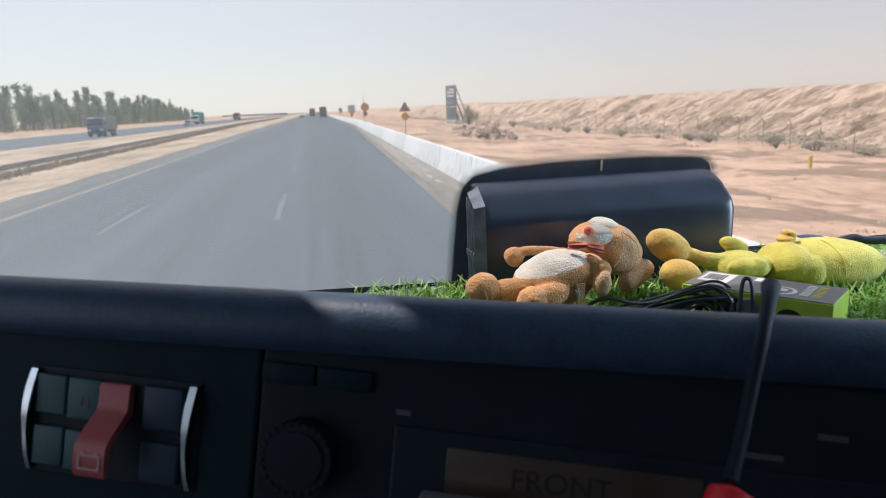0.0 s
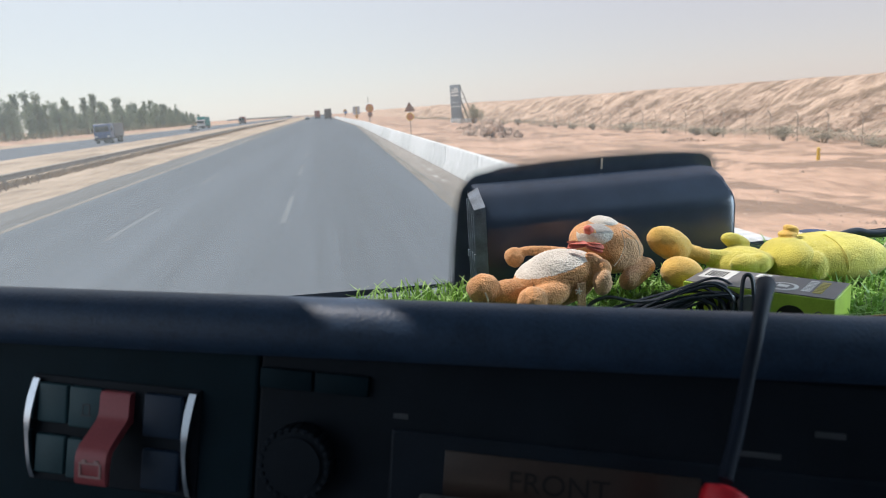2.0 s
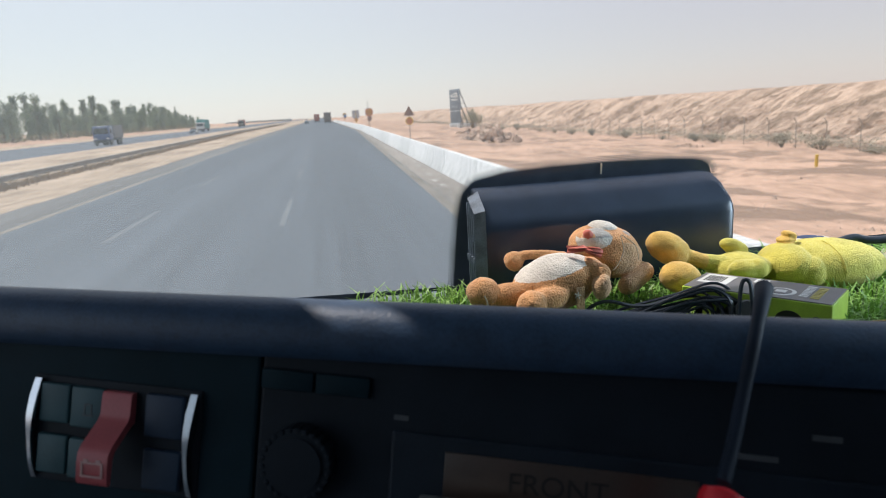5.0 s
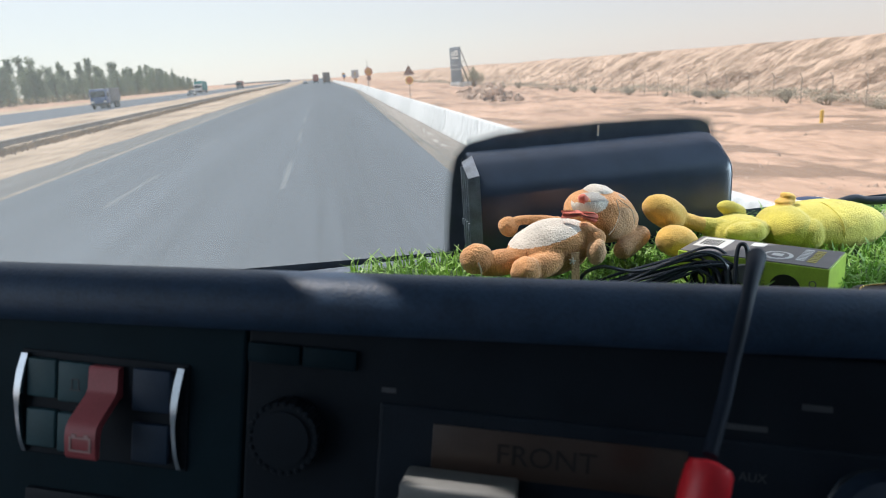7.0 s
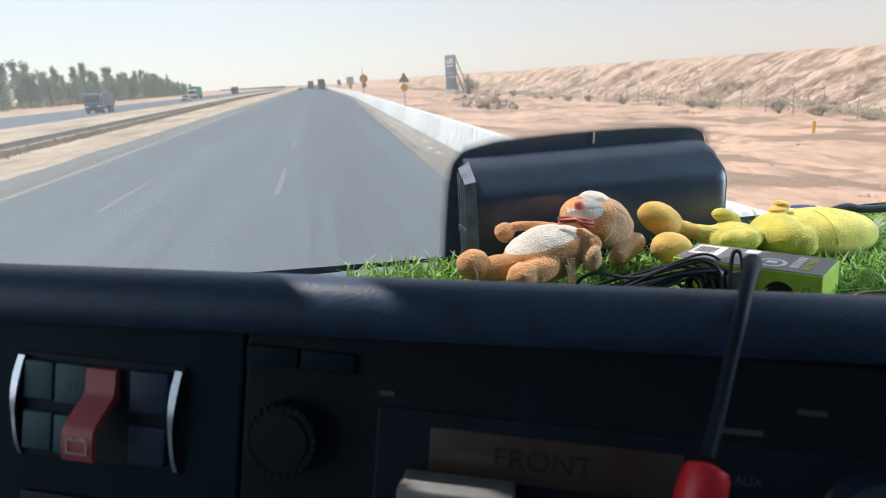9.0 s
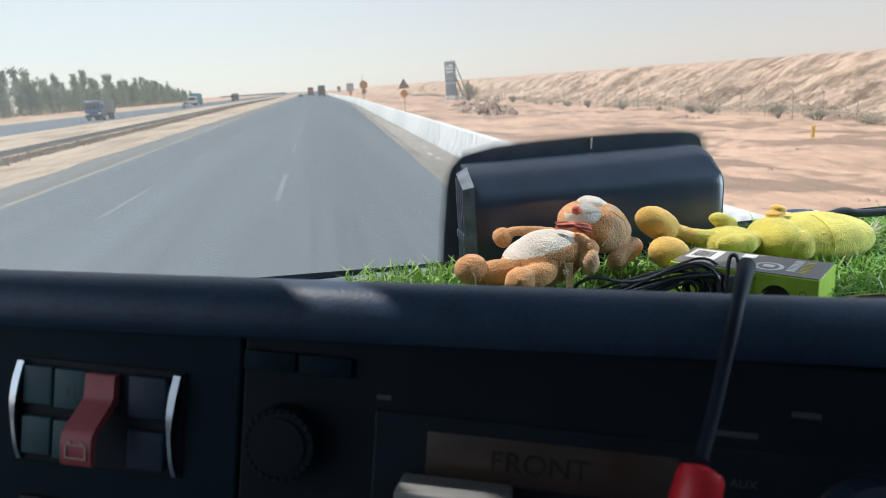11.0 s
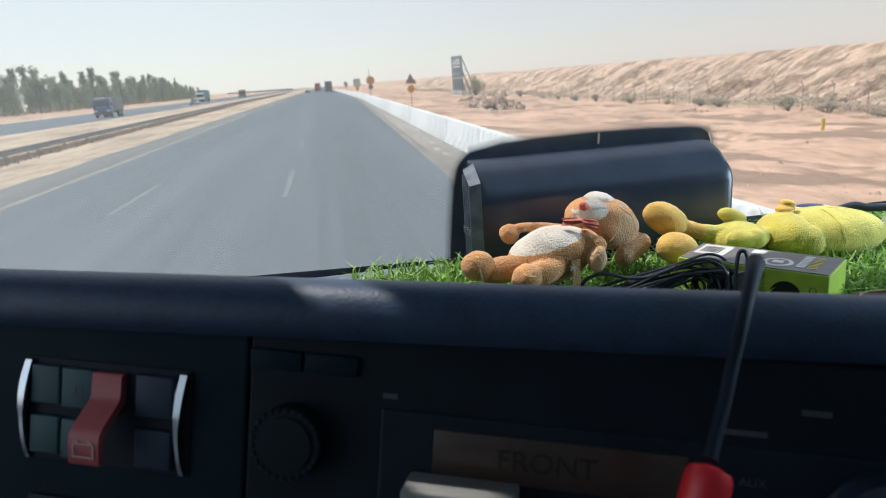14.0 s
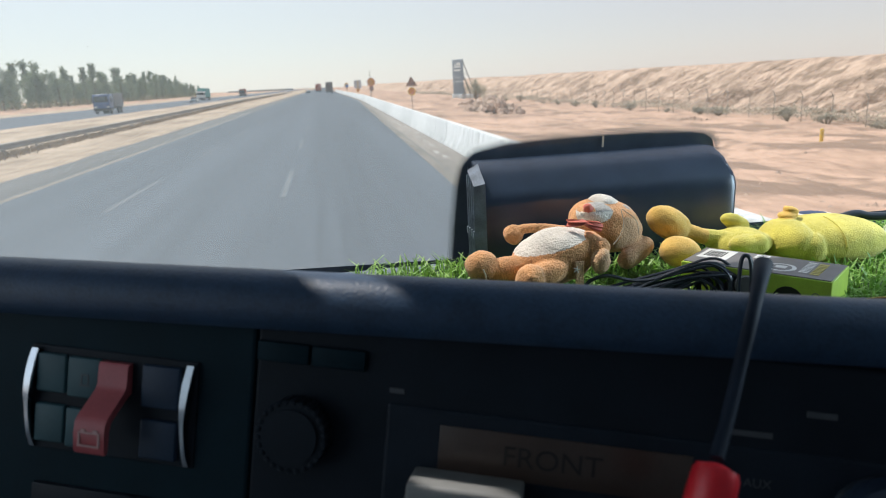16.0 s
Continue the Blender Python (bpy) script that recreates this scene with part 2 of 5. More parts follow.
M["tyre"] = material("tyre_rubber", (0.02, 0.02, 0.02), 0.8, vary=0.2, scale=5, fine=60)
M["car_glass"] = material("dark_car_glass", (0.02, 0.025, 0.03), 0.08, vary=0.02, scale=5, fine=20, bump=0)


def dark_blots(m, colour, scale, level, stretch):
    """Broad blots with soft edges: dug or damp earth in the sand, gully streaks on the mound."""
    n, l = m.node_tree.nodes, m.node_tree.links
    b = n["Principled BSDF"]
    old = b.inputs["Base Color"].links[0].from_socket
    co = n.new("ShaderNodeTexCoord")
    mp = n.new("ShaderNodeMapping")
    mp.inputs["Scale"].default_value = stretch
    l.new(co.outputs["Object"], mp.inputs[0])
    t = n.new("ShaderNodeTexNoise")
    t.inputs["Scale"].default_value, t.inputs["Detail"].default_value, t.inputs["Roughness"].default_value = scale, 7, 0.6
    l.new(mp.outputs[0], t.inputs[0])
    r = n.new("ShaderNodeMapRange")
    r.inputs["From Min"].default_value, r.inputs["From Max"].default_value = level, level + 0.045
    r.inputs["To Max"].default_value = 0.85
    l.new(t.outputs[0], r.inputs[0])
    mix = n.new("ShaderNodeMix")
    mix.data_type = "RGBA"
    l.new(r.outputs[0], mix.inputs["Factor"])
    l.new(old, mix.inputs[6])
    mix.inputs[7].default_value = (*colour, 1)
    l.new(mix.outputs[2], b.inputs["Base Color"])


dark_blots(M["sand"], (0.20, 0.127, 0.084), 0.19, 0.510, (0.7, 0.9, 1))
dark_blots(M["sand"], (0.30, 0.197, 0.135), 0.5, 0.56, (0.6, 1.0, 1))
# dark streaks up the slope stand in for gully shade
dark_blots(M["mound"], (0.23, 0.158, 0.108), 0.5, 0.54, (0.3, 1, 1))


def let_light_through(m, share, colour):
    """Thin leaves: some of the light on the far side shines through."""
    n, l = m.node_tree.nodes, m.node_tree.links
    back = n.new("ShaderNodeBsdfTranslucent")
    back.inputs[0].default_value = (*colour, 1)
    mix = n.new("ShaderNodeMixShader")
    mix.inputs[0].default_value = share
    l.new(n["Principled BSDF"].outputs[0], mix.inputs[1])
    l.new(back.outputs[0], mix.inputs[2])
    l.new(mix.outputs[0], n["Material Output"].inputs[0])


let_light_through(M["leaf"], 0.4, (0.23, 0.28, 0.16))
let_light_through(M["leaf_dry"], 0.3, (0.24, 0.23, 0.12))
let_light_through(M["grass"], 0.3, (0.22, 0.45, 0.06))


def glass_material():
    """A thin clear pane: what lies behind shows through, with a faint mirror image on top."""
    m = bpy.data.materials.new("windscreen_glass")
    m.use_nodes = True
    n, l = m.node_tree.nodes, m.node_tree.links
    n.remove(n["Principled BSDF"])
    clear = n.new("ShaderNodeBsdfTransparent")
    clear.inputs[0].default_value = (0.95, 0.965, 0.965, 1)
    gloss = n.new("ShaderNodeBsdfGlossy")
    gloss.inputs["Roughness"].default_value = 0.02
    fres = n.new("ShaderNodeFresnel")
    fres.inputs[0].default_value = 1.07
    mix = n.new("ShaderNodeMixShader")
    l.new(fres.outputs[0], mix.inputs[0])
    l.new(clear.outputs[0], mix.inputs[1])
    l.new(gloss.outputs[0], mix.inputs[2])
    # road dust film lit by the sun, also standing in for distance haze
    film = n.new("ShaderNodeBsdfTranslucent")
    film.inputs[0].default_value = (0.80, 0.93, 0.97, 1)
    co = n.new("ShaderNodeTexCoord")
    # film graded stronger to the left, to paint the haze near the sun
    blot = n.new("ShaderNodeSeparateXYZ")
    l.new(co.outputs["Object"], blot.inputs[0])
    much = n.new("ShaderNodeMapRange")
    much.inputs["From Min"].default_value, much.inputs["From Max"].default_value = -0.4, 0.7
    much.inputs["To Min"].default_value, much.inputs["To Max"].default_value = 0.072, 0.026
    l.new(blot.outputs[0], much.inputs[0])
    dusty = n.new("ShaderNodeMixShader")
    l.new(much.outputs[0], dusty.inputs[0])
    l.new(mix.outputs[0], dusty.inputs[1])
    l.new(film.outputs[0], dusty.inputs[2])
    l.new(dusty.outputs[0], n["Material Output"].inputs[0])
    return m


M["glass"] = glass_material()


# ---- mesh helpers ----
def mesh_of(name, bm, mats, smooth=True):
    me = bpy.data.meshes.new(name)
    bm.to_mesh(me)
    bm.free()
    for m in (mats if isinstance(mats, (list, tuple)) else [mats]):
        me.materials.append(m)
    if smooth:
        me.polygons.foreach_set("use_smooth", [True] * len(me.polygons))
        me.set_sharp_from_angle(angle=radians(38))
    return me


def part(name, bm, mats, parent, label="", smooth=True):
    """Links a bmesh as one mesh object under a thing or a part."""
    ob = new(name, mesh_of(name, bm, mats, smooth))
    ob.parent = parent
    return tagged(ob, label)


def thing(name, label, category, m=None, group="", kind="", bm=None, mats=None, smooth=True):
    ob = new(name, mesh_of(name, bm, mats, smooth) if bm else None)
    if m is not None:
        ob.matrix_world = m
    if not bm:
        ob.empty_display_size = 0.1
    return tagged(ob, label, category, group, kind)


def box(bm, x0, x1, y0, y1, z0, z1, bevel=0.0, segments=2, mat=0, m=None):
    made = bmesh.ops.create_cube(bm, size=1.0)["verts"]
    for v in made:
        v.co = Vector(((x0 + x1) / 2 + v.co.x * (x1 - x0), (y0 + y1) / 2 + v.co.y * (y1 - y0), (z0 + z1) / 2 + v.co.z * (z1 - z0)))
    faces = {f for v in made for f in v.link_faces}
    if bevel:
        out = bmesh.ops.bevel(bm, geom=list({e for f in faces for e in f.edges}), offset=bevel, segments=segments, affect="EDGES", profile=0.5)
        made = list({v for f in out["faces"] for v in f.verts} | {v for v in made if v.is_valid})
        faces = {f for v in made for f in v.link_faces}
    for f in faces:
        f.material_index = mat
    if m is not None:
        bmesh.ops.transform(bm, matrix=m, verts=list({v for f in faces for v in f.verts}))
    return bm


def a_box(*args, **kw):
    return box(bmesh.new(), *args, **kw)


def blob(bm, at, radii, turn=(0, 0, 0), mat=0, pick=None, seg=28, lump=0.0, seed=0.0):
    """An ellipsoid, lumpy if asked; pick(unit vector) gives the material of a face."""
    made = bmesh.ops.create_uvsphere(bm, u_segments=seg, v_segments=seg * 2 // 3, radius=1.0)["verts"]
    faces = {f for v in made for f in v.link_faces}
    for f in faces:
        f.material_index = pick(f.calc_center_median().normalized()) if pick else mat
    m = Matrix.LocRotScale(Vector(at), Euler([radians(a) for a in turn]), Vector(radii))
    for v in made:
        k = 1 + lump * noise.noise(v.co * 1.7 + Vector((seed, seed * 2.3, 0)))
        v.co = m @ (v.co * k)
    return bm


def tube(bm, points, radius, sides=8, mat=0, caps=True):
    """A round bar along points; radius is one number or one for each point."""
    pts = [Vector(p) for p in points]
    rad = radius if isinstance(radius, (list, tuple)) else [radius] * len(pts)
    rings, side = [], None
    for i, p in enumerate(pts):
        way = (pts[min(i + 1, len(pts) - 1)] - pts[max(i - 1, 0)]).normalized()
        if side is None:
            side = way.orthogonal().normalized()
        side = (side - way * side.dot(way)).normalized()
        other = way.cross(side)
        rings.append([bm.verts.new(p + (side * math.cos(a) + other * math.sin(a)) * rad[i]) for a in (2 * math.pi * k / sides for k in range(sides))])
    for a, b in zip(rings, rings[1:]):
        for k in range(sides):
            bm.faces.new((a[k], a[(k + 1) % sides], b[(k + 1) % sides], b[k])).material_index = mat
    if caps:
        bm.faces.new(rings[0][::-1]).material_index = mat
        bm.faces.new(rings[-1]).material_index = mat
    return bm


def spline(points, steps=8):
    """Points on a smooth curve through the given ones."""
    p = [Vector(q) for q in points]
    p = [p[0] * 2 - p[1]] + p + [p[-1] * 2 - p[-2]]
    out = []
    for i in range(1, len(p) - 2):
        for s in range(steps):
            t = s / steps
            out.append(0.5 * (2 * p[i] + (p[i + 1] - p[i - 1]) * t + (2 * p[i - 1] - 5 * p[i] + 4 * p[i + 1] - p[i + 2]) * t * t
                              + (3 * p[i] - p[i - 1] - 3 * p[i + 1] + p[i + 2]) * t ** 3))
    return out + [p[-2]]


def sweep(bm, profile, rail, close=True, mat=0):
    """Lays the closed profile (u, v pairs) at each (origin, axis u, axis v) of rail and skins it."""
    rings = [[bm.verts.new(Vector(o) + Vector(a) * u + Vector(b) * v) for u, v in profile] for o, a, b in rail]
    n = len(profile)
    for r, s in zip(rings, rings[1:]):
        for k in range(n if close else n - 1):
            bm.faces.new((r[k], r[(k + 1) % n], s[(k + 1) % n], s[k])).material_index = mat
    if close:
        bm.faces.new(rings[0][::-1]).material_index = mat
        bm.faces.new(rings[-1]).material_index = mat
    bmesh.ops.recalc_face_normals(bm, faces=bm.faces[:])
    return bm


def disc(bm, m, radius, thick, sides=32, mat=0, bevel=0.0):
    """A round plate along local z."""
    made = bmesh.ops.create_cone(bm, cap_ends=True, segments=sides, radius1=radius, radius2=radius, depth=thick, matrix=m)["verts"]
    for f in {f for v in made for f in v.link_faces}:
        f.material_index = mat
    return bm


def writing(name, text, size, m, mat, parent, thick=0.0, align="CENTER", shear=0.0, squeeze=1.0):
    """Words in the built-in font as a flat mesh."""
    cu = bpy.data.curves.new(name, "FONT")
    cu.body, cu.size, cu.align_x, cu.align_y, cu.extrude, cu.shear = text, size, align, "CENTER", thick, shear
    tmp = bpy.data.objects.new(name, cu)
    scene.collection.objects.link(tmp)
    me = bpy.data.meshes.new_from_object(tmp.evaluated_get(bpy.context.evaluated_depsgraph_get()))
    bpy.data.objects.remove(tmp)
    bpy.data.curves.remove(cu)
    me.transform(m @ Matrix.Diagonal((squeeze, 1, 1, 1)))
    me.materials.clear()
    me.materials.append(mat)
    ob = new(name, me)
    ob.parent = parent
    return ob


# ---- ground, roads ----
def barrier_x(y):
    return 3.9 + 0.021 * min(y, 110)


def ground_z(x, y):
    """Level round the road, falling away to the right, with ruts and low swells in the sand."""
    z = 0.0
    if x > 7:
        z = -min((x - 7) * 0.077, 2.75)
        z += min((x - 7) / 6, 1) * (0.36 * noise.noise(Vector((x * 0.09, y * 0.05, 0))) + 0.12 * noise.noise(Vector((x * 0.45, y * 0.14, 3))) - 0.16 * max(0, 1 - abs(math.sin(0.42 * x - 0.05 * y + 1.4 * noise.noise(Vector((x * 0.05, y * 0.03, 4))))) * 3.2) + 0.09 * noise.noise(Vector((x * 1.3, y * 0.5, 8))))
    elif x < -64:
        z = min((-64 - x) * 0.02, 0.8)
    elif -26.5 < x < -11:
        z = 0.08 * noise.noise(Vector((x * 0.3, y * 0.1, 7)))
    return z


def build_ground():
    xs = [-3000, -1500, -700, -400, -250, -160, -120, -95, -80, -64, -51, -40, -28, -26.4] + [-25 + k for k in range(0, 14)] + [-10.9, -9, -4, 0, 4, 6.9]
    xs += [7.4 + 0.4 * k for k in range(96)] + [47, 50, 60, 80, 120, 200, 400, 800, 1600, 3000]
    ys = [-400, -200, -100, -50, -20, -8] + [0.6 * k for k in range(147)] + [90 + 3 * k for k in range(60)] + [275, 310, 360, 430, 520, 650, 850, 1200, 1800, 2600, 4000]
    bm = bmesh.new()
    grid = [[bm.verts.new((x, y, ground_z(x, y))) for x in xs] for y in ys]
    for a, b in zip(grid, grid[1:]):
        for k in range(len(xs) - 1):
            bm.faces.new((a[k], a[k + 1], b[k + 1], b[k]))
    thing("ground", "pale pink desert sand with ruts and low swells", "ground", kind="structure", bm=bm, mats=M["sand"])


def strip(bm, left, right, y0, y1, z, step=10.0):
    """A flat band between two lines x(y)."""
    n = max(1, int((y1 - y0) / step))
    rows = [(y0 + (y1 - y0) * k / n) for k in range(n + 1)]
    pairs = [(bm.verts.new((left(y), y, z)), bm.verts.new((right(y), y, z))) for y in rows]
    for (a, b), (c, d) in zip(pairs, pairs[1:]):
        bm.faces.new((a, b, d, c))
    return bm


def build_roads():
    bm = strip(bmesh.new(), lambda y: -10.25, lambda y: 2.75 + 0.028 * min(max(y, 0), 110), -60, 2600, 0.10)
    thing("road", "smooth grey asphalt carriageway with worn wheel tracks", "road", kind="structure", bm=bm, mats=M["asphalt"])
    bm = strip(bmesh.new(), lambda y: 2.75 + 0.028 * min(max(y, 0), 110), lambda y: barrier_x(max(y, 0)) + 1.2, -60, 2600, 0.098)
    thing("pavement", "sandy worn shoulder beside the concrete barrier", "road shoulder", kind="structure", bm=bm, mats=M["shoulder"])
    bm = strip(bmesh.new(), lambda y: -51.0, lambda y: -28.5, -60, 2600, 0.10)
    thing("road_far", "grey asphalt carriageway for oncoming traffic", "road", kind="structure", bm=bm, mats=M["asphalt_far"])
    bm = strip(bmesh.new(), lambda y: -8.10, lambda y: -7.86, -40, 900, 0.106, 5)
    thing("edge_line", "worn yellow edge line along the median", "road marking", kind="structure", bm=bm, mats=M["line_yellow"])
    bm = strip(bmesh.new(), lambda y: 2.42 + 0.028 * min(max(y, 0), 110), lambda y: 2.72 + 0.028 * min(max(y, 0), 110), -40, 900, 0.106, 5)
    thing("edge_line", "faded brown-yellow edge line along the shoulder", "road marking", kind="structure", bm=bm, mats=M["line_faded"])
    bm = strip(bmesh.new(), lambda y: -10.25, lambda y: -8.15, -60, 900, 0.104)
    thing("pavement_edge", "dusty hard shoulder along the median", "road shoulder", kind="structure", bm=bm, mats=M["asphalt_dusty"])
    rnd = random.Random(31)
    verts, faces = [], []
    for k in range(46):
        y = 7 + 2.3 * k + rnd.uniform(-0.4, 0.4)
        x = 0.45 * (2.75 + 0.028 * min(y, 110)) + 0.55 * barrier_x(y) + rnd.gauss(0, 0.08)
        b = len(verts)
        for j in range(9):
            a, r = 2 * math.pi * j / 9, rnd.uniform(0.5, 1.1)
            verts.append((x + 0.13 * r * math.cos(a), y + 0.55 * r * math.sin(a), 0.104))
        faces.append(tuple(range(b, b + 9)))
    me = bpy.data.meshes.new("paint_patches")
    me.from_pydata(verts, [], faces)
    me.materials.append(M["paint_patch"])
    tagged(new("paint_patches", me), "pale worn patches of old paint on the shoulder", "road marking", kind="stuff")
    dash = None
    for x in (-4.75, -1.05):
        for k in range(16):
            y = 15.0 + 12.0 * k + (0.0 if x < -2 else 0.3)
            if dash is None:
                dash = thing("lane_dash", "worn white lane dash on the asphalt", "road marking", kind="structure", group="lane dashes",
                             bm=strip(bmesh.new(), lambda q: -0.065, lambda q: 0.065, 0, 5.0, 0.106, 5), mats=M["line_white"])
                dash.location = (x, y, 0)
            else:
                copy_thing(dash, pose(x, y, 0))
    bm = strip(bmesh.new(), lambda y: -28.45, lambda y: -10.3, -60, 2600, 0.085)
    thing("median", "tan sandy median between the carriageways", "median", kind="structure", bm=bm, mats=M["tan_sand"])
    bm = strip(bmesh.new(), lambda y: -64.0, lambda y: -51.05, -60, 2600, 0.085)
    thing("verge", "pale sandy verge beyond the far carriageway", "verge", kind="structure", bm=bm, mats=M["tan_sand"])
    # kerb of sand blown against the asphalt along the median
    for x0, side, name in ((-10.25, -1, "asphalt edge"), (-28.5, 1, "far asphalt edge")):
        bm = bmesh.new()
        rows = []
        for k in range(400):
            y = -30 + 1.5 * k
            w = 0.35 + 0.3 * noise.noise(Vector((x0, y * 0.35, 0)))
            rows.append([bm.verts.new((x0 - side * w, y, 0.104)), bm.verts.new((x0 + side * 0.2, y, 0.16)), bm.verts.new((x0 + side * 1.6, y, -0.02))])
        for a, b in zip(rows, rows[1:]):
            bm.faces.new((a[0], a[1], b[1], b[0]))
            bm.faces.new((a[1], a[2], b[2], b[1]))
        bmesh.ops.recalc_face_normals(bm, faces=bm.faces[:])
        thing("sand_verge", "blown sand lying against the asphalt edge", "sand", kind="structure", bm=bm, mats=M["tan_sand"])


def build_mound():
    """The long bank of dug earth behind the fence."""
    bm = bmesh.new()
    rows = []
    y = -20.0
    while y < 900:
        step = 0.55 if y < 160 else (2.5 if y < 400 else 12)
        row = []
        top = 2.95 + 0.5 * noise.noise(Vector((0, y * 0.02, 5))) + 0.25 * noise.noise(Vector((0, y * 0.09, 9)))
        for k in range(30):
            s = k / 29
            x = 45 + 19 * s
            h = s * s * (3 - 2 * s)
            skew = y + 7 * s
            gully = max(0, 1 - 3.2 * abs(noise.noise(Vector((skew * 0.13, s * 0.5, 2))))) * 1.1 + max(0, 1 - 3 * abs(noise.noise(Vector((skew * 0.42, s * 0.9, 6))))) * 0.55
            gully += 0.35 * noise.noise(Vector((y * 0.9, x * 0.8, 1))) + 0.9 * max(0, noise.noise(Vector((y * 0.22, s * 2.0, 8))))
            z = -2.85 + (top + 2.85) * h - gully * math.sin(math.pi * min(1, s * 1.05)) * 1.35
            row.append(bm.verts.new((x + gully * 0.8 * (1 - s), y, z)))
        row.append(bm.verts.new((80, y, top - 0.4)))
        row.append(bm.verts.new((140, y, -3)))
        rows.append(row)
        y += step
    for a, b in zip(rows, rows[1:]):
        for k in range(len(a) - 1):
            bm.faces.new((a[k], a[k + 1], b[k + 1], b[k]))
    thing("earth_mound", "long bank of pale dug earth with gullies", "earth bank", kind="structure", bm=bm, mats=M["mound"])


build_ground()
build_roads()
build_mound()


# ---- roadside ----
def barrier_mesh():
    """One length of concrete barrier along y, with the sloping foot and a gap at its ends."""
    half = [(0.30, 0.0), (0.30, 0.07), (0.17, 0.30), (0.10, 0.82), (0.08, 0.85)]
    profile = [(-x, z) for x, z in half] + [(x, z) for x, z in reversed(half)]
    bm = sweep(bmesh.new(), profile, [((0, y, 0), (1, 0, 0), (0, 0, 1)) for y in (-1.465, -0.5, 0.5, 1.465)])
    return bm


def build_barriers():
    first = None
    for k in range(110):
        y = 3.0 + 3.0 * k
        x = barrier_x(y) + 0.30 + 0.012 * noise.noise(Vector((k * 3.1, 0, 0)))
        m = pose(x, y, 0.09 if y < 400 else 0, 0, 0, (-1.2 if y < 110 else 0) + 0.2 * noise.noise(Vector((k * 1.7, 4, 0))))
        if first is None:
            first = thing("road_barrier", "whitewashed concrete road barrier along the shoulder", "road barrier", m, "road barriers", bm=barrier_mesh(), mats=M["barrier"])
        else:
            copy_thing(first, m)


def rail_x(y):
    return -14.5 - 0.025 * min(max(y - 30, 0), 130)


def build_guardrail():
    g = thing("guardrail", "weathered steel guardrail along the sandy median", "guardrail")
    profile = [(0.0, 0.0), (0.05, 0.03), (0.05, 0.09), (0.0, 0.13), (0.0, 0.17), (0.05, 0.21), (0.05, 0.27), (0.0, 0.30),
               (-0.006, 0.30), (0.042, 0.265), (0.042, 0.215), (-0.006, 0.175), (-0.006, 0.125), (0.042, 0.085), (0.042, 0.035), (-0.006, 0.0)]
    rail = [((rail_x(y), y, 0.36), (1, 0, 0), (0, 0, 1)) for y in range(-20, 420, 8)]
    part("rail", sweep(bmesh.new(), profile, rail), M["steel"], g)
    post_mesh = None
    for k in range(90):
        y = 2.0 + 4.0 * k
        if post_mesh is None:
            post_mesh = mesh_of("post", a_box(-0.16, -0.03, -0.05, 0.05, -0.1, 0.62, 0.008), M["steel"])
        p = new("post", post_mesh)
        p.location = (rail_x(y), y, 0)
        p.parent = g


def build_brush():
    """Dry weeds and litter caught under the guardrail."""
    bm = bmesh.new()
    rnd = random.Random(4)
    for k in range(34000):
        y = 10 + 300 * rnd.random() ** 1.7
        if noise.noise(Vector((0, y * 0.16, 1))) < -0.45:
            continue
        x = rail_x(y) + rnd.gauss(0.2, 0.32)
        h = rnd.uniform(0.10, 0.42)
        a = rnd.uniform(0, 6.28)
        w = rnd.uniform(0.02, 0.06)
        p = Vector((x, y, -0.02))
        side = Vector((math.cos(a), math.sin(a), 0)) * w
        top = p + Vector((rnd.gauss(0, 0.12), rnd.gauss(0, 0.12), h))
        vs = [bm.verts.new(p - side), bm.verts.new(p + side), bm.verts.new(top)]
        bm.faces.new(vs)
    thing("dry_weeds", "dry brown weeds under the guardrail", "weeds", kind="stuff", bm=bm, mats=M["brush"], smooth=False)


def fence_x(y):
    return 42 + 1.2 * noise.noise(Vector((y * 0.02, 0, 0)))


def build_fence():
    f = thing("wire_fence", "wire fence on bent steel posts below the earth bank", "fence")
    bm = tube(bmesh.new(), [(0, 0, -0.3), (0, 0, 2.35), (-0.10, 0, 2.55), (-0.32, 0, 2.80)], 0.04, 6)
    me = mesh_of("post", bm, M["fence_steel"])
    spots = [18 + 3.6 * k for k in range(70)]
    for k, y in enumerate(spots):
        p = new("post", me)
        p.location = (fence_x(y), y, ground_z(fence_x(y), y))
        p.rotation_euler = (0.05 * noise.noise(Vector((k * 2.2, 0, 0))), 0.06 * noise.noise(Vector((k * 1.3, 5, 0))), 0)
        p.parent = f
    for h in (0.25, 0.8, 1.35, 1.9, 2.3):
        pts = [(fence_x(y) - 0.05, y, ground_z(fence_x(y), y) + h) for y in spots]
        part("wire", tube(bmesh.new(), pts, 0.012, 3), M["fence_steel"], f)


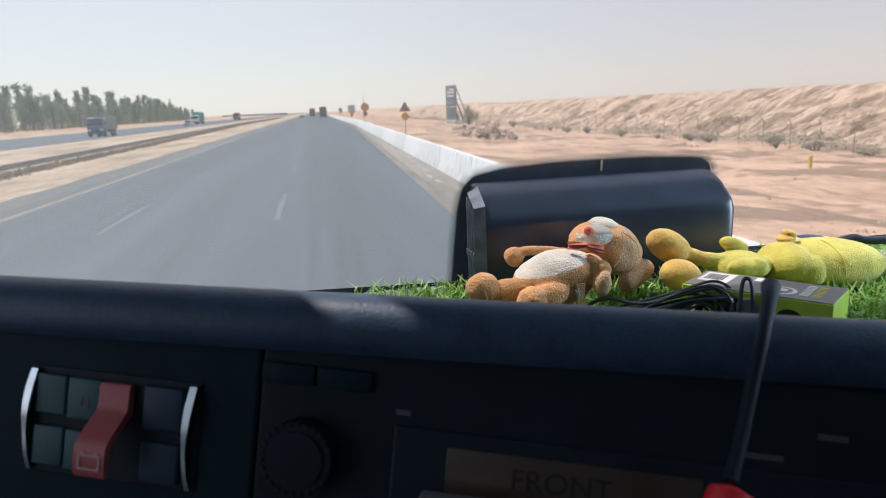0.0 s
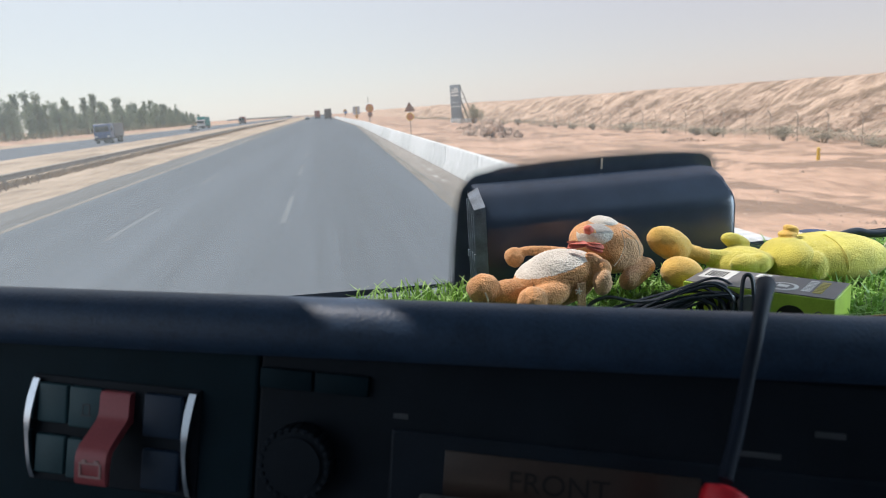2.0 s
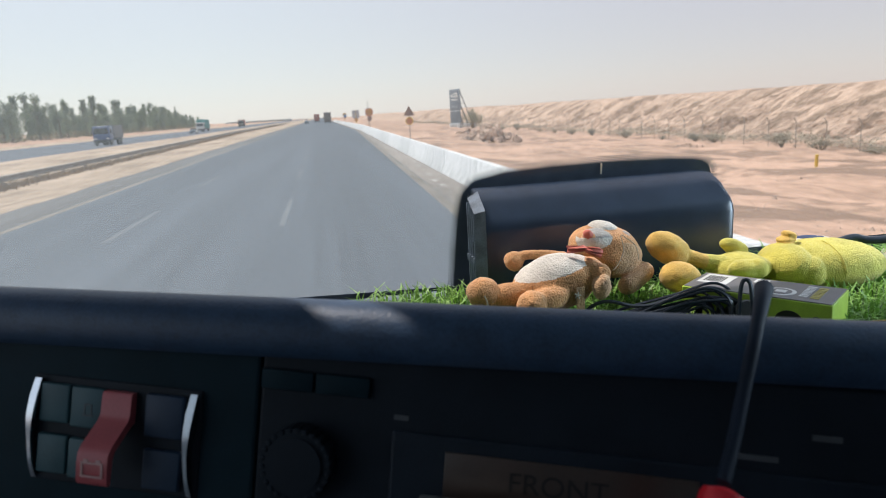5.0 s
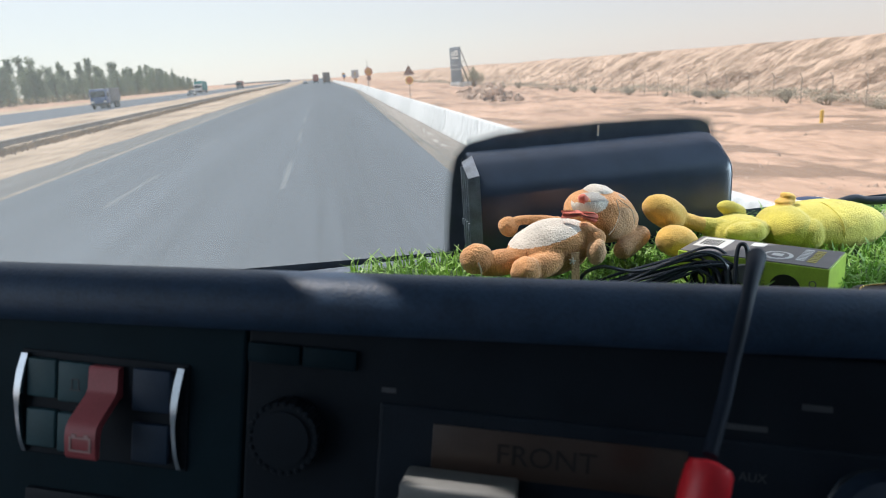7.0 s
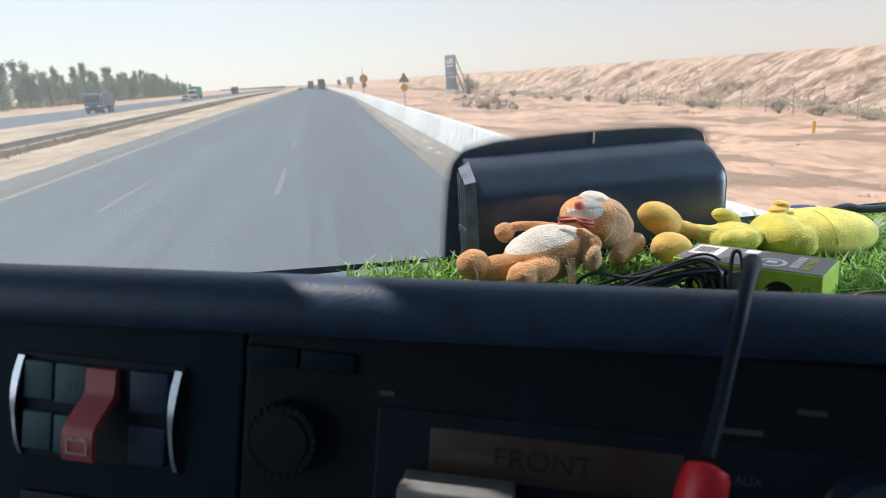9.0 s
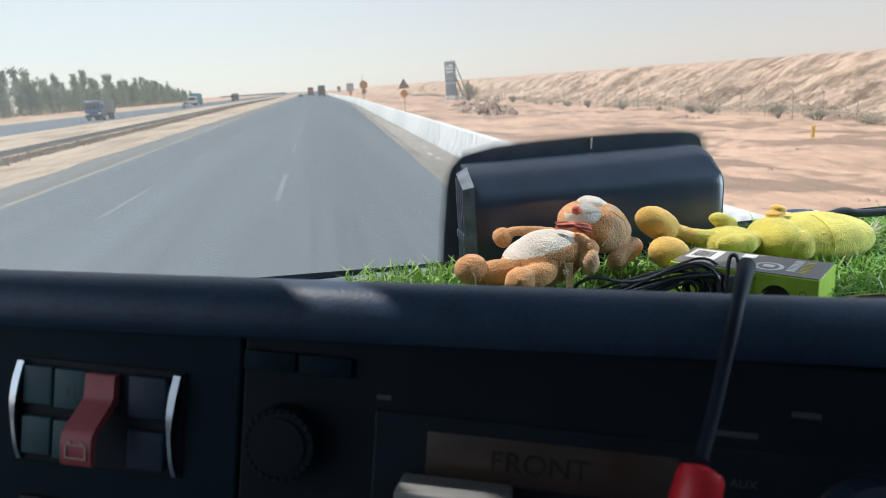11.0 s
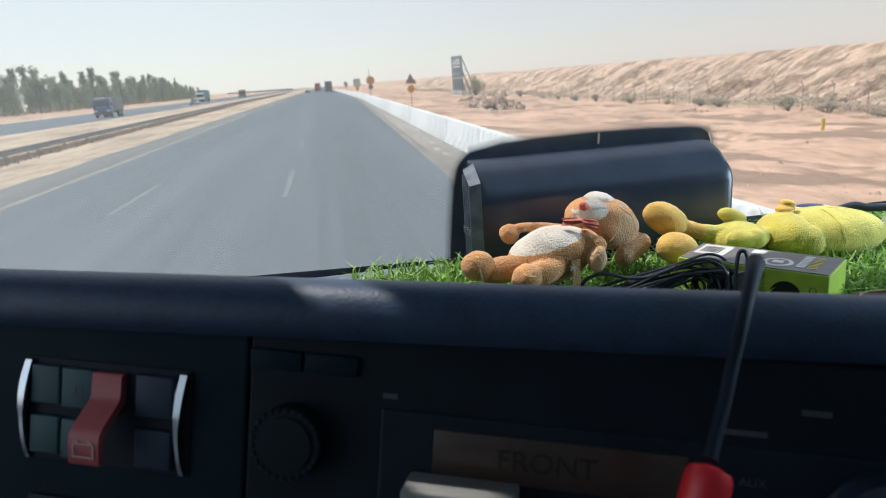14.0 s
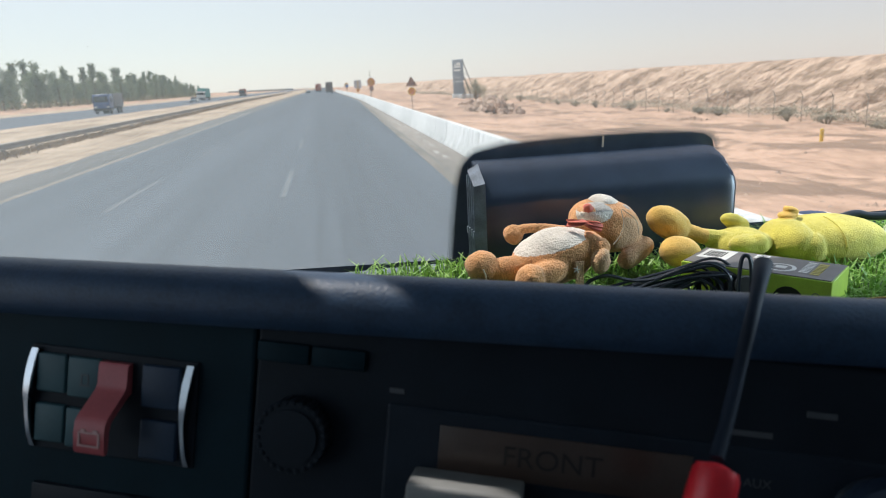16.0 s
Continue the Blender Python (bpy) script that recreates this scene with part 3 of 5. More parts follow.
def rubble(at, size, count, seed, name_label):
    """A heap of broken stones, as one thing."""
    rnd = random.Random(seed)
    bm = bmesh.new()
    for k in range(count):
        a, r = rnd.uniform(0, 6.28), rnd.random() ** 0.7
        x, y = math.cos(a) * r * size[0], math.sin(a) * r * size[1]
        z = size[2] * max(0, 1 - r) * rnd.uniform(0.5, 1)
        s = rnd.uniform(0.10, 0.30) * (1.2 - 0.4 * r) * size[2]
        made = bmesh.ops.create_icosphere(bm, subdivisions=1, radius=s)["verts"]
        turn = Euler((rnd.uniform(0, 6), rnd.uniform(0, 6), rnd.uniform(0, 6))).to_matrix()
        q = Vector((rnd.uniform(0.6, 1.3), rnd.uniform(0.5, 1.1), rnd.uniform(0.4, 0.9)))
        for v in made:
            c = v.co * (1 + 0.35 * noise.noise(v.co * 4 + Vector((k, 0, 0))))
            v.co = turn @ Vector((c.x * q.x, c.y * q.y, c.z * q.z)) + Vector((x, y, z))
    x, y = at
    return thing("rubble_heap", name_label, "rubble", pose(x, y, ground_z(x, y) - 0.05), "rubble heaps", bm=bm, mats=M["rock"], smooth=False)


def sign_post(at, height, mat, radius=0.04):
    x, y = at
    t = thing("road_sign", "", "road sign", pose(x, y, ground_z(x, y)), "road signs")
    part("post", tube(bmesh.new(), [(0, 0, -0.2), (0, 0, height)], radius, 10), mat, t)
    return t


FACE = pose(0, 0, 0, 90)


def round_plate(t, z, radius, rim_mat, face_mat, dots=None):
    p = part("plate", disc(bmesh.new(), pose(0, -0.06, z) @ FACE, radius, 0.03, 40), rim_mat, t)
    part("face", disc(bmesh.new(), pose(0, -0.078, z) @ FACE, radius * 0.84, 0.008, 40), face_mat, p)
    if dots:
        for k in range(7):
            a = k * math.pi / 3
            r = 0 if k == 6 else radius * 0.52
            part("lamp", disc(bmesh.new(), pose(r * math.cos(a), -0.086, z + r * math.sin(a)) @ FACE, radius * 0.17, 0.012, 14), dots, p)


# joined letter forms, written in the order in which they stand from left to right
SLOW_DOWN = "\ufede\ufeec\ufee4\ufe97"
IN_SERVICE = "\ufe94\ufee3\ufeaa\ufea7 \ufef2\ufed3"
OF_THE_REALM = "\ufe94\ufef3\ufea9\ufeee\ufecc\ufeb4\ufedf\u0627 \ufe94\ufef4\ufe91\ufeae\ufecc\ufedf\u0627 \ufe94\ufedc\ufee0\ufee4\ufee4\ufedf\u0627"


def build_signs():
    t = tagged(sign_post((barrier_x(66) + 3.3, 66), 2.9, M["steel"]), "grey triangular warning sign over an orange round lamp plate")
    bm = bmesh.new()
    tri = [bm.verts.new((x, y, z)) for y in (-0.07, -0.05) for x, z in ((-0.55, 2.25), (0.55, 2.25), (0, 3.2))]
    bm.faces.new(tri[:3])
    bm.faces.new(tri[5:2:-1])
    for k in range(3):
        bm.faces.new((tri[k], tri[3 + k], tri[3 + (k + 1) % 3], tri[(k + 1) % 3]))
    bmesh.ops.recalc_face_normals(bm, faces=bm.faces[:])
    part("triangle", bm, M["sign_brown"], t)
    round_plate(t, 1.75, 0.38, M["sign_yellow"], M["sign_orange"], M["sign_red"])
    t = tagged(sign_post((barrier_x(118) + 2.2, 118), 3.3, M["steel"]), "round orange slow-down sign over a small brown plate")
    round_plate(t, 3.0, 0.7, M["sign_red"], M["sign_orange"])
    writing("lettering", "SLOW", 0.36, pose(0, -0.093, 2.74, 90), M["sign_brown"], t, 0.004)
    writing("lettering", SLOW_DOWN, 0.50, pose(0, -0.093, 3.20, 90), M["sign_brown"], t, 0.004)
    round_plate(t, 1.9, 0.4, M["sign_brown"], M["sign_brown"])
    t = tagged(sign_post((barrier_x(165) + 2.3, 165), 3.8, M["sign_yellow"], 0.06), "grey rectangular sign on a yellow post with an orange lamp plate")
    part("board", a_box(-0.85, 0.85, 0.05, 0.08, 1.9, 3.8, 0.01), M["sign_grey"], t)
    for z in (2.2, 3.4):
        part("clamp", a_box(-0.14, 0.14, -0.08, 0.05, z, z + 0.08, 0.01), M["steel"], t)
    round_plate(t, 1.45, 0.42, M["sign_yellow"], M["sign_orange"], M["sign_red"])
    t = tagged(sign_post((barrier_x(215) + 1.5, 215), 2.6, M["sign_yellow"]), "round blue direction sign on a short yellow post")
    round_plate(t, 2.5, 0.5, M["truck_white"], M["sign_blue"])
    t = tagged(sign_post((barrier_x(250) + 2.6, 250), 3.3, M["steel"]), "round yellow slow-down sign with a faded red border")
    round_plate(t, 3.0, 0.7, M["sign_red"], M["sign_yellow"])
    writing("lettering", "SLOW", 0.36, pose(0, -0.093, 2.74, 90), M["sign_brown"], t, 0.004)
    writing("lettering", SLOW_DOWN, 0.50, pose(0, -0.093, 3.20, 90), M["sign_brown"], t, 0.004)
    round_plate(t, 1.9, 0.36, M["sign_red"], M["sign_brown"])
    x, y = barrier_x(150) + 4.2, 150
    thing("pole", "slim weathered steel pole standing in the sand", "pole", pose(x, y, ground_z(x, y), 0.6, 0.8), bm=tube(bmesh.new(), [(0, 0, -0.3), (0, 0, 5.6), (0, 0, 5.65)], [0.07, 0.06, 0.03], 8), mats=M["steel"])
    # a short yellow marker standing in the sand
    x, y = 25.0, 30.6
    bm = tube(bmesh.new(), [(0, 0, -0.2), (0, 0, 0.62), (0, 0, 0.66)], [0.09, 0.09, 0.05], 10)
    thing("marker_post", "short yellow marker post standing in the sand", "post", pose(x, y, ground_z(x, y)), bm=bm, mats=M["sign_yellow"])


def build_billboard():
    """A tall slate hoarding on lattice legs, weighed down with concrete blocks."""
    x, y = 34.5, 172.0
    t = thing("billboard", "tall slate-grey hoarding with white lettering on steel struts", "billboard", pose(x, y, ground_z(x, y), 0, 0, -64))
    part("panel", a_box(-2.1, 2.1, -0.15, 0.15, 0.9, 9.6, 0.02), M["board"], t)
    face = pose(0, -0.16, 0, 90)
    # the mark at the top as plain white shapes, and the two lines of writing under it
    for u, w, z, h in ((0.25, 0.5, 8.35, 0.45), (-0.75, 0.75, 7.55, 0.28), (0.75, 0.75, 7.55, 0.28), (-1.0, 0.22, 7.8, 0.7), (0.0, 0.30, 7.75, 0.55), (1.0, 0.22, 7.8, 0.95), (0.0, 1.35, 6.75, 0.42)):
        part("emblem", a_box(u - w, u + w, -0.172, -0.155, z, z + h), M["truck_white"], t)
    writing("lettering", IN_SERVICE, 0.62, face @ pose(0, 5.3, 0), M["truck_white"], t, 0.01)
    writing("lettering", OF_THE_REALM, 0.50, face @ pose(0, 4.2, 0), M["truck_white"], t, 0.01)
    for sx in (-1.9, 0.0, 1.9):
        part("strut", tube(bmesh.new(), [(sx, 0.2, 9.0), (sx, 4.2, 0.2)], 0.12, 6), M["steel"], t)
        part("strut", tube(bmesh.new(), [(sx, 0.2, 5.4), (sx, 2.4, 0.2)], 0.09, 6), M["steel"], t)
        part("brace", tube(bmesh.new(), [(sx, 0.2, 6.0), (sx, 1.5, 6.0)], 0.08, 6), M["steel"], t)
    for k in range(4):
        part("block", a_box(-2.1 + 1.1 * k, -1.3 + 1.1 * k, -0.5, 0.5, -0.2, 1.05, 0.05), M["concrete"], t)
    part("block", a_box(-2.1, 2.1, 3.6, 4.8, -0.2, 0.85, 0.05), M["concrete"], t)


def shrub(at, size, seed, leaf, label, twigs=22, leaves=900):
    """A desert bush: forked stems from the ground with small leaves along them."""
    rnd = random.Random(seed)
    x, y = at
    t = thing("bush", label, "bush", pose(x, y, ground_z(x, y)), "desert bushes")
    stems, tips = bmesh.new(), []
    for k in range(twigs):
        a, lean = rnd.uniform(0, 6.28), rnd.uniform(0.1, 0.95)
        end = Vector((math.cos(a) * lean * size[0], math.sin(a) * lean * size[0], size[1] * (1.05 - 0.5 * lean) * rnd.uniform(0.7, 1)))
        mid = end * 0.5 + Vector((rnd.gauss(0, 0.1), rnd.gauss(0, 0.1), 0.1)) * size[0]
        tube(stems, [(0, 0, -0.1), mid, end], [0.05, 0.03, 0.012], 5)
        tips += [mid.lerp(end, s) for s in (0.2, 0.5, 0.8, 1.0)]
    part("stems", stems, M["brush"], t)
    crown = bmesh.new()
    for k in range(leaves):
        c = rnd.choice(tips) + Vector((rnd.gauss(0, 1), rnd.gauss(0, 1), rnd.gauss(0, 0.8))) * 0.13 * size[0]
        leafquad(crown, c, rnd.uniform(0.05, 0.12) * size[0] * 0.5, rnd)
    part("crown", crown, leaf, t, smooth=False)
    return t


def leafquad(bm, c, s, rnd):
    a = Vector((rnd.gauss(0, 1), rnd.gauss(0, 1), rnd.gauss(0, 1))).normalized()
    b = a.orthogonal().normalized()
    b = (b + a.cross(b) * rnd.uniform(-1, 1)).normalized()
    vs = [bm.verts.new(c + a * s * 1.5), bm.verts.new(c + b * s * 0.6), bm.verts.new(c - a * s * 1.5), bm.verts.new(c - b * s * 0.6)]
    bm.faces.new(vs)


def tree(seed, height, wide):
    """A roadside eucalyptus: bare trunk, rising limbs, ragged clumps of foliage."""
    rnd = random.Random(seed)
    t = thing("tree", "tall grey-green roadside tree with ragged crown", "tree", group="trees beyond the far carriageway")
    wood, crown = bmesh.new(), bmesh.new()
    top = Vector((rnd.gauss(0, 0.4), rnd.gauss(0, 0.4), height * 0.92))
    tube(wood, spline([(0, 0, -0.3), (rnd.gauss(0, 0.15), 0, height * 0.35), (top.x * 0.6, top.y * 0.6, height * 0.7), top], 4),
         [0.26 - 0.2 * k / 12 for k in range(13)], 7)
    clumps = [(top, 0.5), (top * 0.93, 0.6)]
    for k in range(15):
        z = height * rnd.uniform(0.12, 0.85)
        a = rnd.uniform(0, 6.28)
        reach = wide * rnd.uniform(0.35, 1.0) * (1.15 - 0.75 * z / height)
        base = Vector((top.x * z / height, top.y * z / height, z))
        end = base + Vector((math.cos(a) * reach, math.sin(a) * reach, height * rnd.uniform(0.06, 0.2)))
        tube(wood, [base, base.lerp(end, 0.5) + Vector((0, 0, 0.2)), end], [0.09, 0.06, 0.03], 5)
        slim = 1.25 - 0.7 * z / height
        clumps += [(end, rnd.uniform(0.6, 1.15) * slim), (base.lerp(end, 0.55), rnd.uniform(0.5, 0.9) * slim)]
    for c, s in clumps:
        for k in range(int(62 * s)):
            d = Vector((rnd.gauss(0, 0.55), rnd.gauss(0, 0.55), rnd.gauss(0, 0.75))) * s * wide * 0.42
            leafquad(crown, c + d, rnd.uniform(0.14, 0.32), rnd)
    part("trunk", wood, M["bark"], t)
    part("crown", crown, M["leaf"], t, smooth=False)
    return t


def build_trees():
    rnd = random.Random(11)
    kinds = [tree(30 + k, h, w) for k, (h, w) in enumerate(((12.0, 3.1), (14.0, 2.6), (10.0, 3.4), (13.0, 3.2), (8.5, 3.2), (15.0, 2.3)))]
    spots = []
    for row in range(2):
        y = 105.0 + 3 * row
        while y < 520:
            spots.append((-88 - 9 * row + rnd.uniform(-3, 3), y))
            y += rnd.uniform(3.2, 7.6)
    for k, (x, y) in enumerate(spots):
        s = rnd.uniform(0.62, 1.12) * (1.0 if y < 470 else 0.7)
        m = Matrix.LocRotScale((x, y, ground_z(x, y)), Euler((0, 0, rnd.uniform(0, 6.28))), None)
        if k < len(kinds):
            kinds[k].matrix_world = m
            kinds[k].scale = (s, s, s)
        else:
            c = copy_thing(kinds[rnd.randrange(len(kinds))], m)
            c.scale = (s, s, s)
    # undergrowth between the trunks
    bm = bmesh.new()
    for k in range(5500):
        y = 100 + 420 * rnd.random()
        x = -84 - 22 * rnd.random()
        leafquad(bm, Vector((x, y, 0.6 + 2.4 * rnd.random() ** 2)), rnd.uniform(0.25, 0.5), rnd)
    thing("undergrowth", "dusty green scrub between the tree trunks", "scrub", kind="stuff", bm=bm, mats=M["leaf_dry"], smooth=False)


def wheel(parent, at, r=0.5, w=0.3):
    ty = part("wheel", disc(bmesh.new(), pose(*at) @ pose(0, 0, 0, 0, 90), r, w, 20), M["tyre"], parent)
    part("rim", disc(bmesh.new(), pose(*at) @ pose(0, 0, 0, 0, 90), r * 0.55, w + 0.03, 14), M["steel"], ty)


def lorry(m, cab_mat, body_mat, length, height, label, tarp=False):
    """A lorry that faces -y in its own space: cab, load, bumper, lamps, wheels."""
    t = thing("lorry", label, "lorry", m, "lorries on the highway")
    b = part("cab", a_box(-1.22, 1.22, 0.0, 1.9, 0.75, 2.95, 0.12, 3), cab_mat, t)
    part("windscreen", a_box(-1.05, 1.05, -0.02, 0.05, 1.75, 2.65, 0.02), M["car_glass"], b)
    for s in (-1, 1):
        part("side_window", a_box(s * 1.2 - 0.03, s * 1.2 + 0.03, 0.45, 1.25, 1.8, 2.6, 0.01), M["car_glass"], b)
        part("headlight", a_box(s * 0.9 - 0.2, s * 0.9 + 0.2, -0.06, 0.02, 0.95, 1.15, 0.02), M["truck_white"], b)
        part("mirror", a_box(s * 1.42 - 0.1, s * 1.42 + 0.1, 0.1, 0.2, 1.7, 2.3, 0.03), M["rubber"], b)
    part("bumper", a_box(-1.2, 1.2, -0.1, 0.35, 0.45, 0.85, 0.05), M["rubber"], t)
    part("chassis", a_box(-0.5, 0.5, 0.3, length, 0.6, 0.95), M["rubber"], t)
    bm = a_box(-1.25, 1.25, 2.2, length, 0.95, height, 0.12 if tarp else 0.04, 3)
    if tarp:
        for v in bm.verts:
            v.co += Vector((noise.noise(v.co), 0, noise.noise(v.co * 1.3 + Vector((4, 0, 0))))) * 0.2
    part("load_body", bm, body_mat, t)
    for s in (-1, 1):
        for y in [0.9] + [length - 1.2 - 1.3 * k for k in range(2 if length < 9 else 3)]:
            wheel(t, (s * 1.05, y, 0.5))
        part("tail_light", a_box(s * 0.95 - 0.12, s * 0.95 + 0.12, length, length + 0.04, 0.98, 1.1, 0.01), M["sign_red"], t)
    return t


def car(m, paint, label):
    t = thing("car", label, "car", m, "cars on the highway")
    side = [(0.0, 0.35), (0.05, 0.75), (1.0, 0.95), (1.75, 1.45), (3.3, 1.48), (4.2, 1.05), (4.45, 0.85), (4.45, 0.35)]
    bm = bmesh.new()
    rings = []
    for x, k in ((-0.88, 0.97), (-0.80, 1.0), (0.80, 1.0), (0.88, 0.97)):
        rings.append([bm.verts.new((x * (1 if z < 1.0 else 0.82), y, z * k)) for y, z in side])
    for a, b in zip(rings, rings[1:]):
        for k in range(len(side)):
            bm.faces.new((a[k], a[(k + 1) % 8], b[(k + 1) % 8], b[k]))
    bm.faces.new(rings[0][::-1])
    bm.faces.new(rings[-1])
    bmesh.ops.recalc_face_normals(bm, faces=bm.faces[:])
    b = part("body", bm, paint, t)
    bm = bmesh.new()
    vs = [bm.verts.new(p) for p in ((-0.72, 1.02, 0.99), (0.72, 1.02, 0.99), (0.62, 1.68, 1.43), (-0.62, 1.68, 1.43))]
    bm.faces.new(vs)
    bmesh.ops.extrude_face_region(bm, geom=bm.faces[:])
    for v in vs:
        v.co += Vector((0, -0.03, 0.03))
    part("windscreen", bm, M["car_glass"], b)
    for s in (-1, 1):
        part("side_window", a_box(s * 0.77 - 0.02, s * 0.77 + 0.02, 1.7, 3.4, 1.0, 1.36, 0.01), M["car_glass"], b)
        part("headlight", a_box(s * 0.62 - 0.16, s * 0.62 + 0.16, -0.02, 0.1, 0.6, 0.74, 0.02), M["truck_white"], b)
        for y in (0.85, 3.55):
            wheel(t, (s * 0.78, y, 0.32), 0.32, 0.2)
    return t


def build_traffic():
    z = 0.10
    lorry(pose(-33.5, 112, z), M["truck_blue"], M["truck_grey"], 7.2, 3.0, "blue lorry with a grey covered load")
    lorry(pose(-39.5, 235, z), M["truck_white"], M["teal"], 12.0, 3.9, "white lorry with a teal tarpaulin load", True)
    lorry(pose(-37, 330, z), M["truck_dark"], M["truck_red"], 9.0, 3.4, "dark lorry with a rust-red load far off")
    car(pose(-34, 190, z), M["car_dark"], "dark blue hatchback on the far carriageway")
    lorry(pose(2.6, 262, z, 0, 0, 180), M["truck_dark"], M["truck_dark"], 12.0, 4.0, "dark lorry driving ahead on the road")
    lorry(pose(-1.6, 330, z, 0, 0, 180), M["truck_dark"], M["truck_red"], 12.0, 3.9, "rust-red lorry driving ahead on the road")
    car(pose(-6.0, 300, z, 0, 0, 180), M["car_dark"], "dark car driving ahead on the road")


def build_bridge():
    t = thing("overpass", "low pale overpass crossing the highway far off", "bridge", pose(-40, 1150, 0))
    part("deck", a_box(-110, -8, -5, 5, 2.2, 3.1, 0.2), M["concrete"], t)
    part("embankment", a_box(-112, -6, -3.5, 3.5, -0.2, 2.2, 0.3), M["concrete"], t)
    for x in (-104, -90, -76, -62, -48, -34, -20, -11):
        part("pier", a_box(x - 2.0, x + 2.0, -3.8, 3, -0.2, 2.2, 0.1), M["concrete"], t)
    t = thing("sentry_hut", "small rust-coloured hut beyond the far carriageway", "hut", pose(-118, 640, 0))
    part("wall", a_box(-4, 4, -3, 3, 0, 4.5, 0.1), M["sign_brown"], t)
    part("roof", a_box(-4.4, 4.4, -3.4, 3.4, 4.5, 4.9, 0.05), M["rock"], t)


build_barriers()
build_guardrail()
build_brush()
build_fence()
rubble((16.5, 66), (3.6, 2.4, 1.9), 190, 3, "heap of broken brown rubble on the sand")
rubble((21, 96), (2.6, 2.0, 0.9), 90, 8, "low heap of rubble on the sand")
rubble((30, 52), (1.6, 1.2, 0.45), 50, 5, "scatter of small stones on the sand")
build_signs()
build_billboard()
shrub((37.6, 166), (2.7, 5.2), 2, M["leaf_dry"], "leafy grey-green bush beside the hoarding", 30, 1500)
bush_dice = random.Random(77)
yy = 26.0
for k in range(15):
    yy += bush_dice.uniform(3.5, 17)
    wide = bush_dice.uniform(0.6, 1.5)
    shrub((fence_x(yy) + bush_dice.uniform(-1.2, 1.0), yy), (wide, wide * bush_dice.uniform(0.6, 0.95)), 50 + k, M["scrub"], "low dry bush along the wire fence", 16, 900)


def build_scrub():
    """Grey-green scrub along the foot of the earth bank."""
    bm = bmesh.new()
    rnd = random.Random(17)
    for k in range(26000):
        y = 18 + 330 * rnd.random() ** 1.4
        dense = noise.noise(Vector((y * 0.06, 0, 2)))
        if dense < rnd.uniform(-0.5, 0.35):
            continue
        x = 44.5 + abs(rnd.gauss(0, 1.6))
        leafquad(bm, Vector((x, y, ground_z(42, y) + (x - 44.5) * 0.12 + 0.1 + (0.5 + dense) * 0.95 * rnd.random() ** 1.6)), rnd.uniform(0.05, 0.11), rnd)
    thing("scrub", "low grey-brown scrub along the earth bank", "scrub", kind="stuff", bm=bm, mats=M["scrub"], smooth=False)


def build_pebbles():
    """Stones and clods strewn over the sand beside the road."""
    rnd = random.Random(23)
    verts, faces = [], []
    for k in range(5200):
        y = 6 + 110 * rnd.random() ** 1.5
        x = 8 + 33 * rnd.random()
        if noise.noise(Vector((x * 0.12, y * 0.09, 11))) < rnd.uniform(-0.3, 0.35):
            continue
        s = rnd.uniform(0.02, 0.075) * (2.2 if rnd.random() < 0.05 else 1)
        z = ground_z(x, y) - 0.3 * s
        b = len(verts)
        for dx, dy, dz in ((1, 0, 0), (0.2, 1, 0), (-1, 0.3, 0), (-0.2, -1, 0), (0, 0, 1.0)):
            verts.append((x + s * dx * rnd.uniform(0.7, 1.4), y + s * dy * rnd.uniform(0.7, 1.4), z + s * dz * rnd.uniform(0.6, 1.2)))
        faces += [(b, b + 1, b + 4), (b + 1, b + 2, b + 4), (b + 2, b + 3, b + 4), (b + 3, b, b + 4)]
    me = bpy.data.meshes.new("pebbles")
    me.from_pydata(verts, [], faces)
    me.materials.append(M["rock"])
    tagged(new("pebbles", me), "small brown stones strewn over the sand", "stones", kind="stuff")


build_pebbles()
build_scrub()
build_trees()
build_traffic()
build_bridge()


# ---- the cab: shell round the camera ----
def glass_y(z):
    return 0.86 - 0.18 * (z - 2.25)


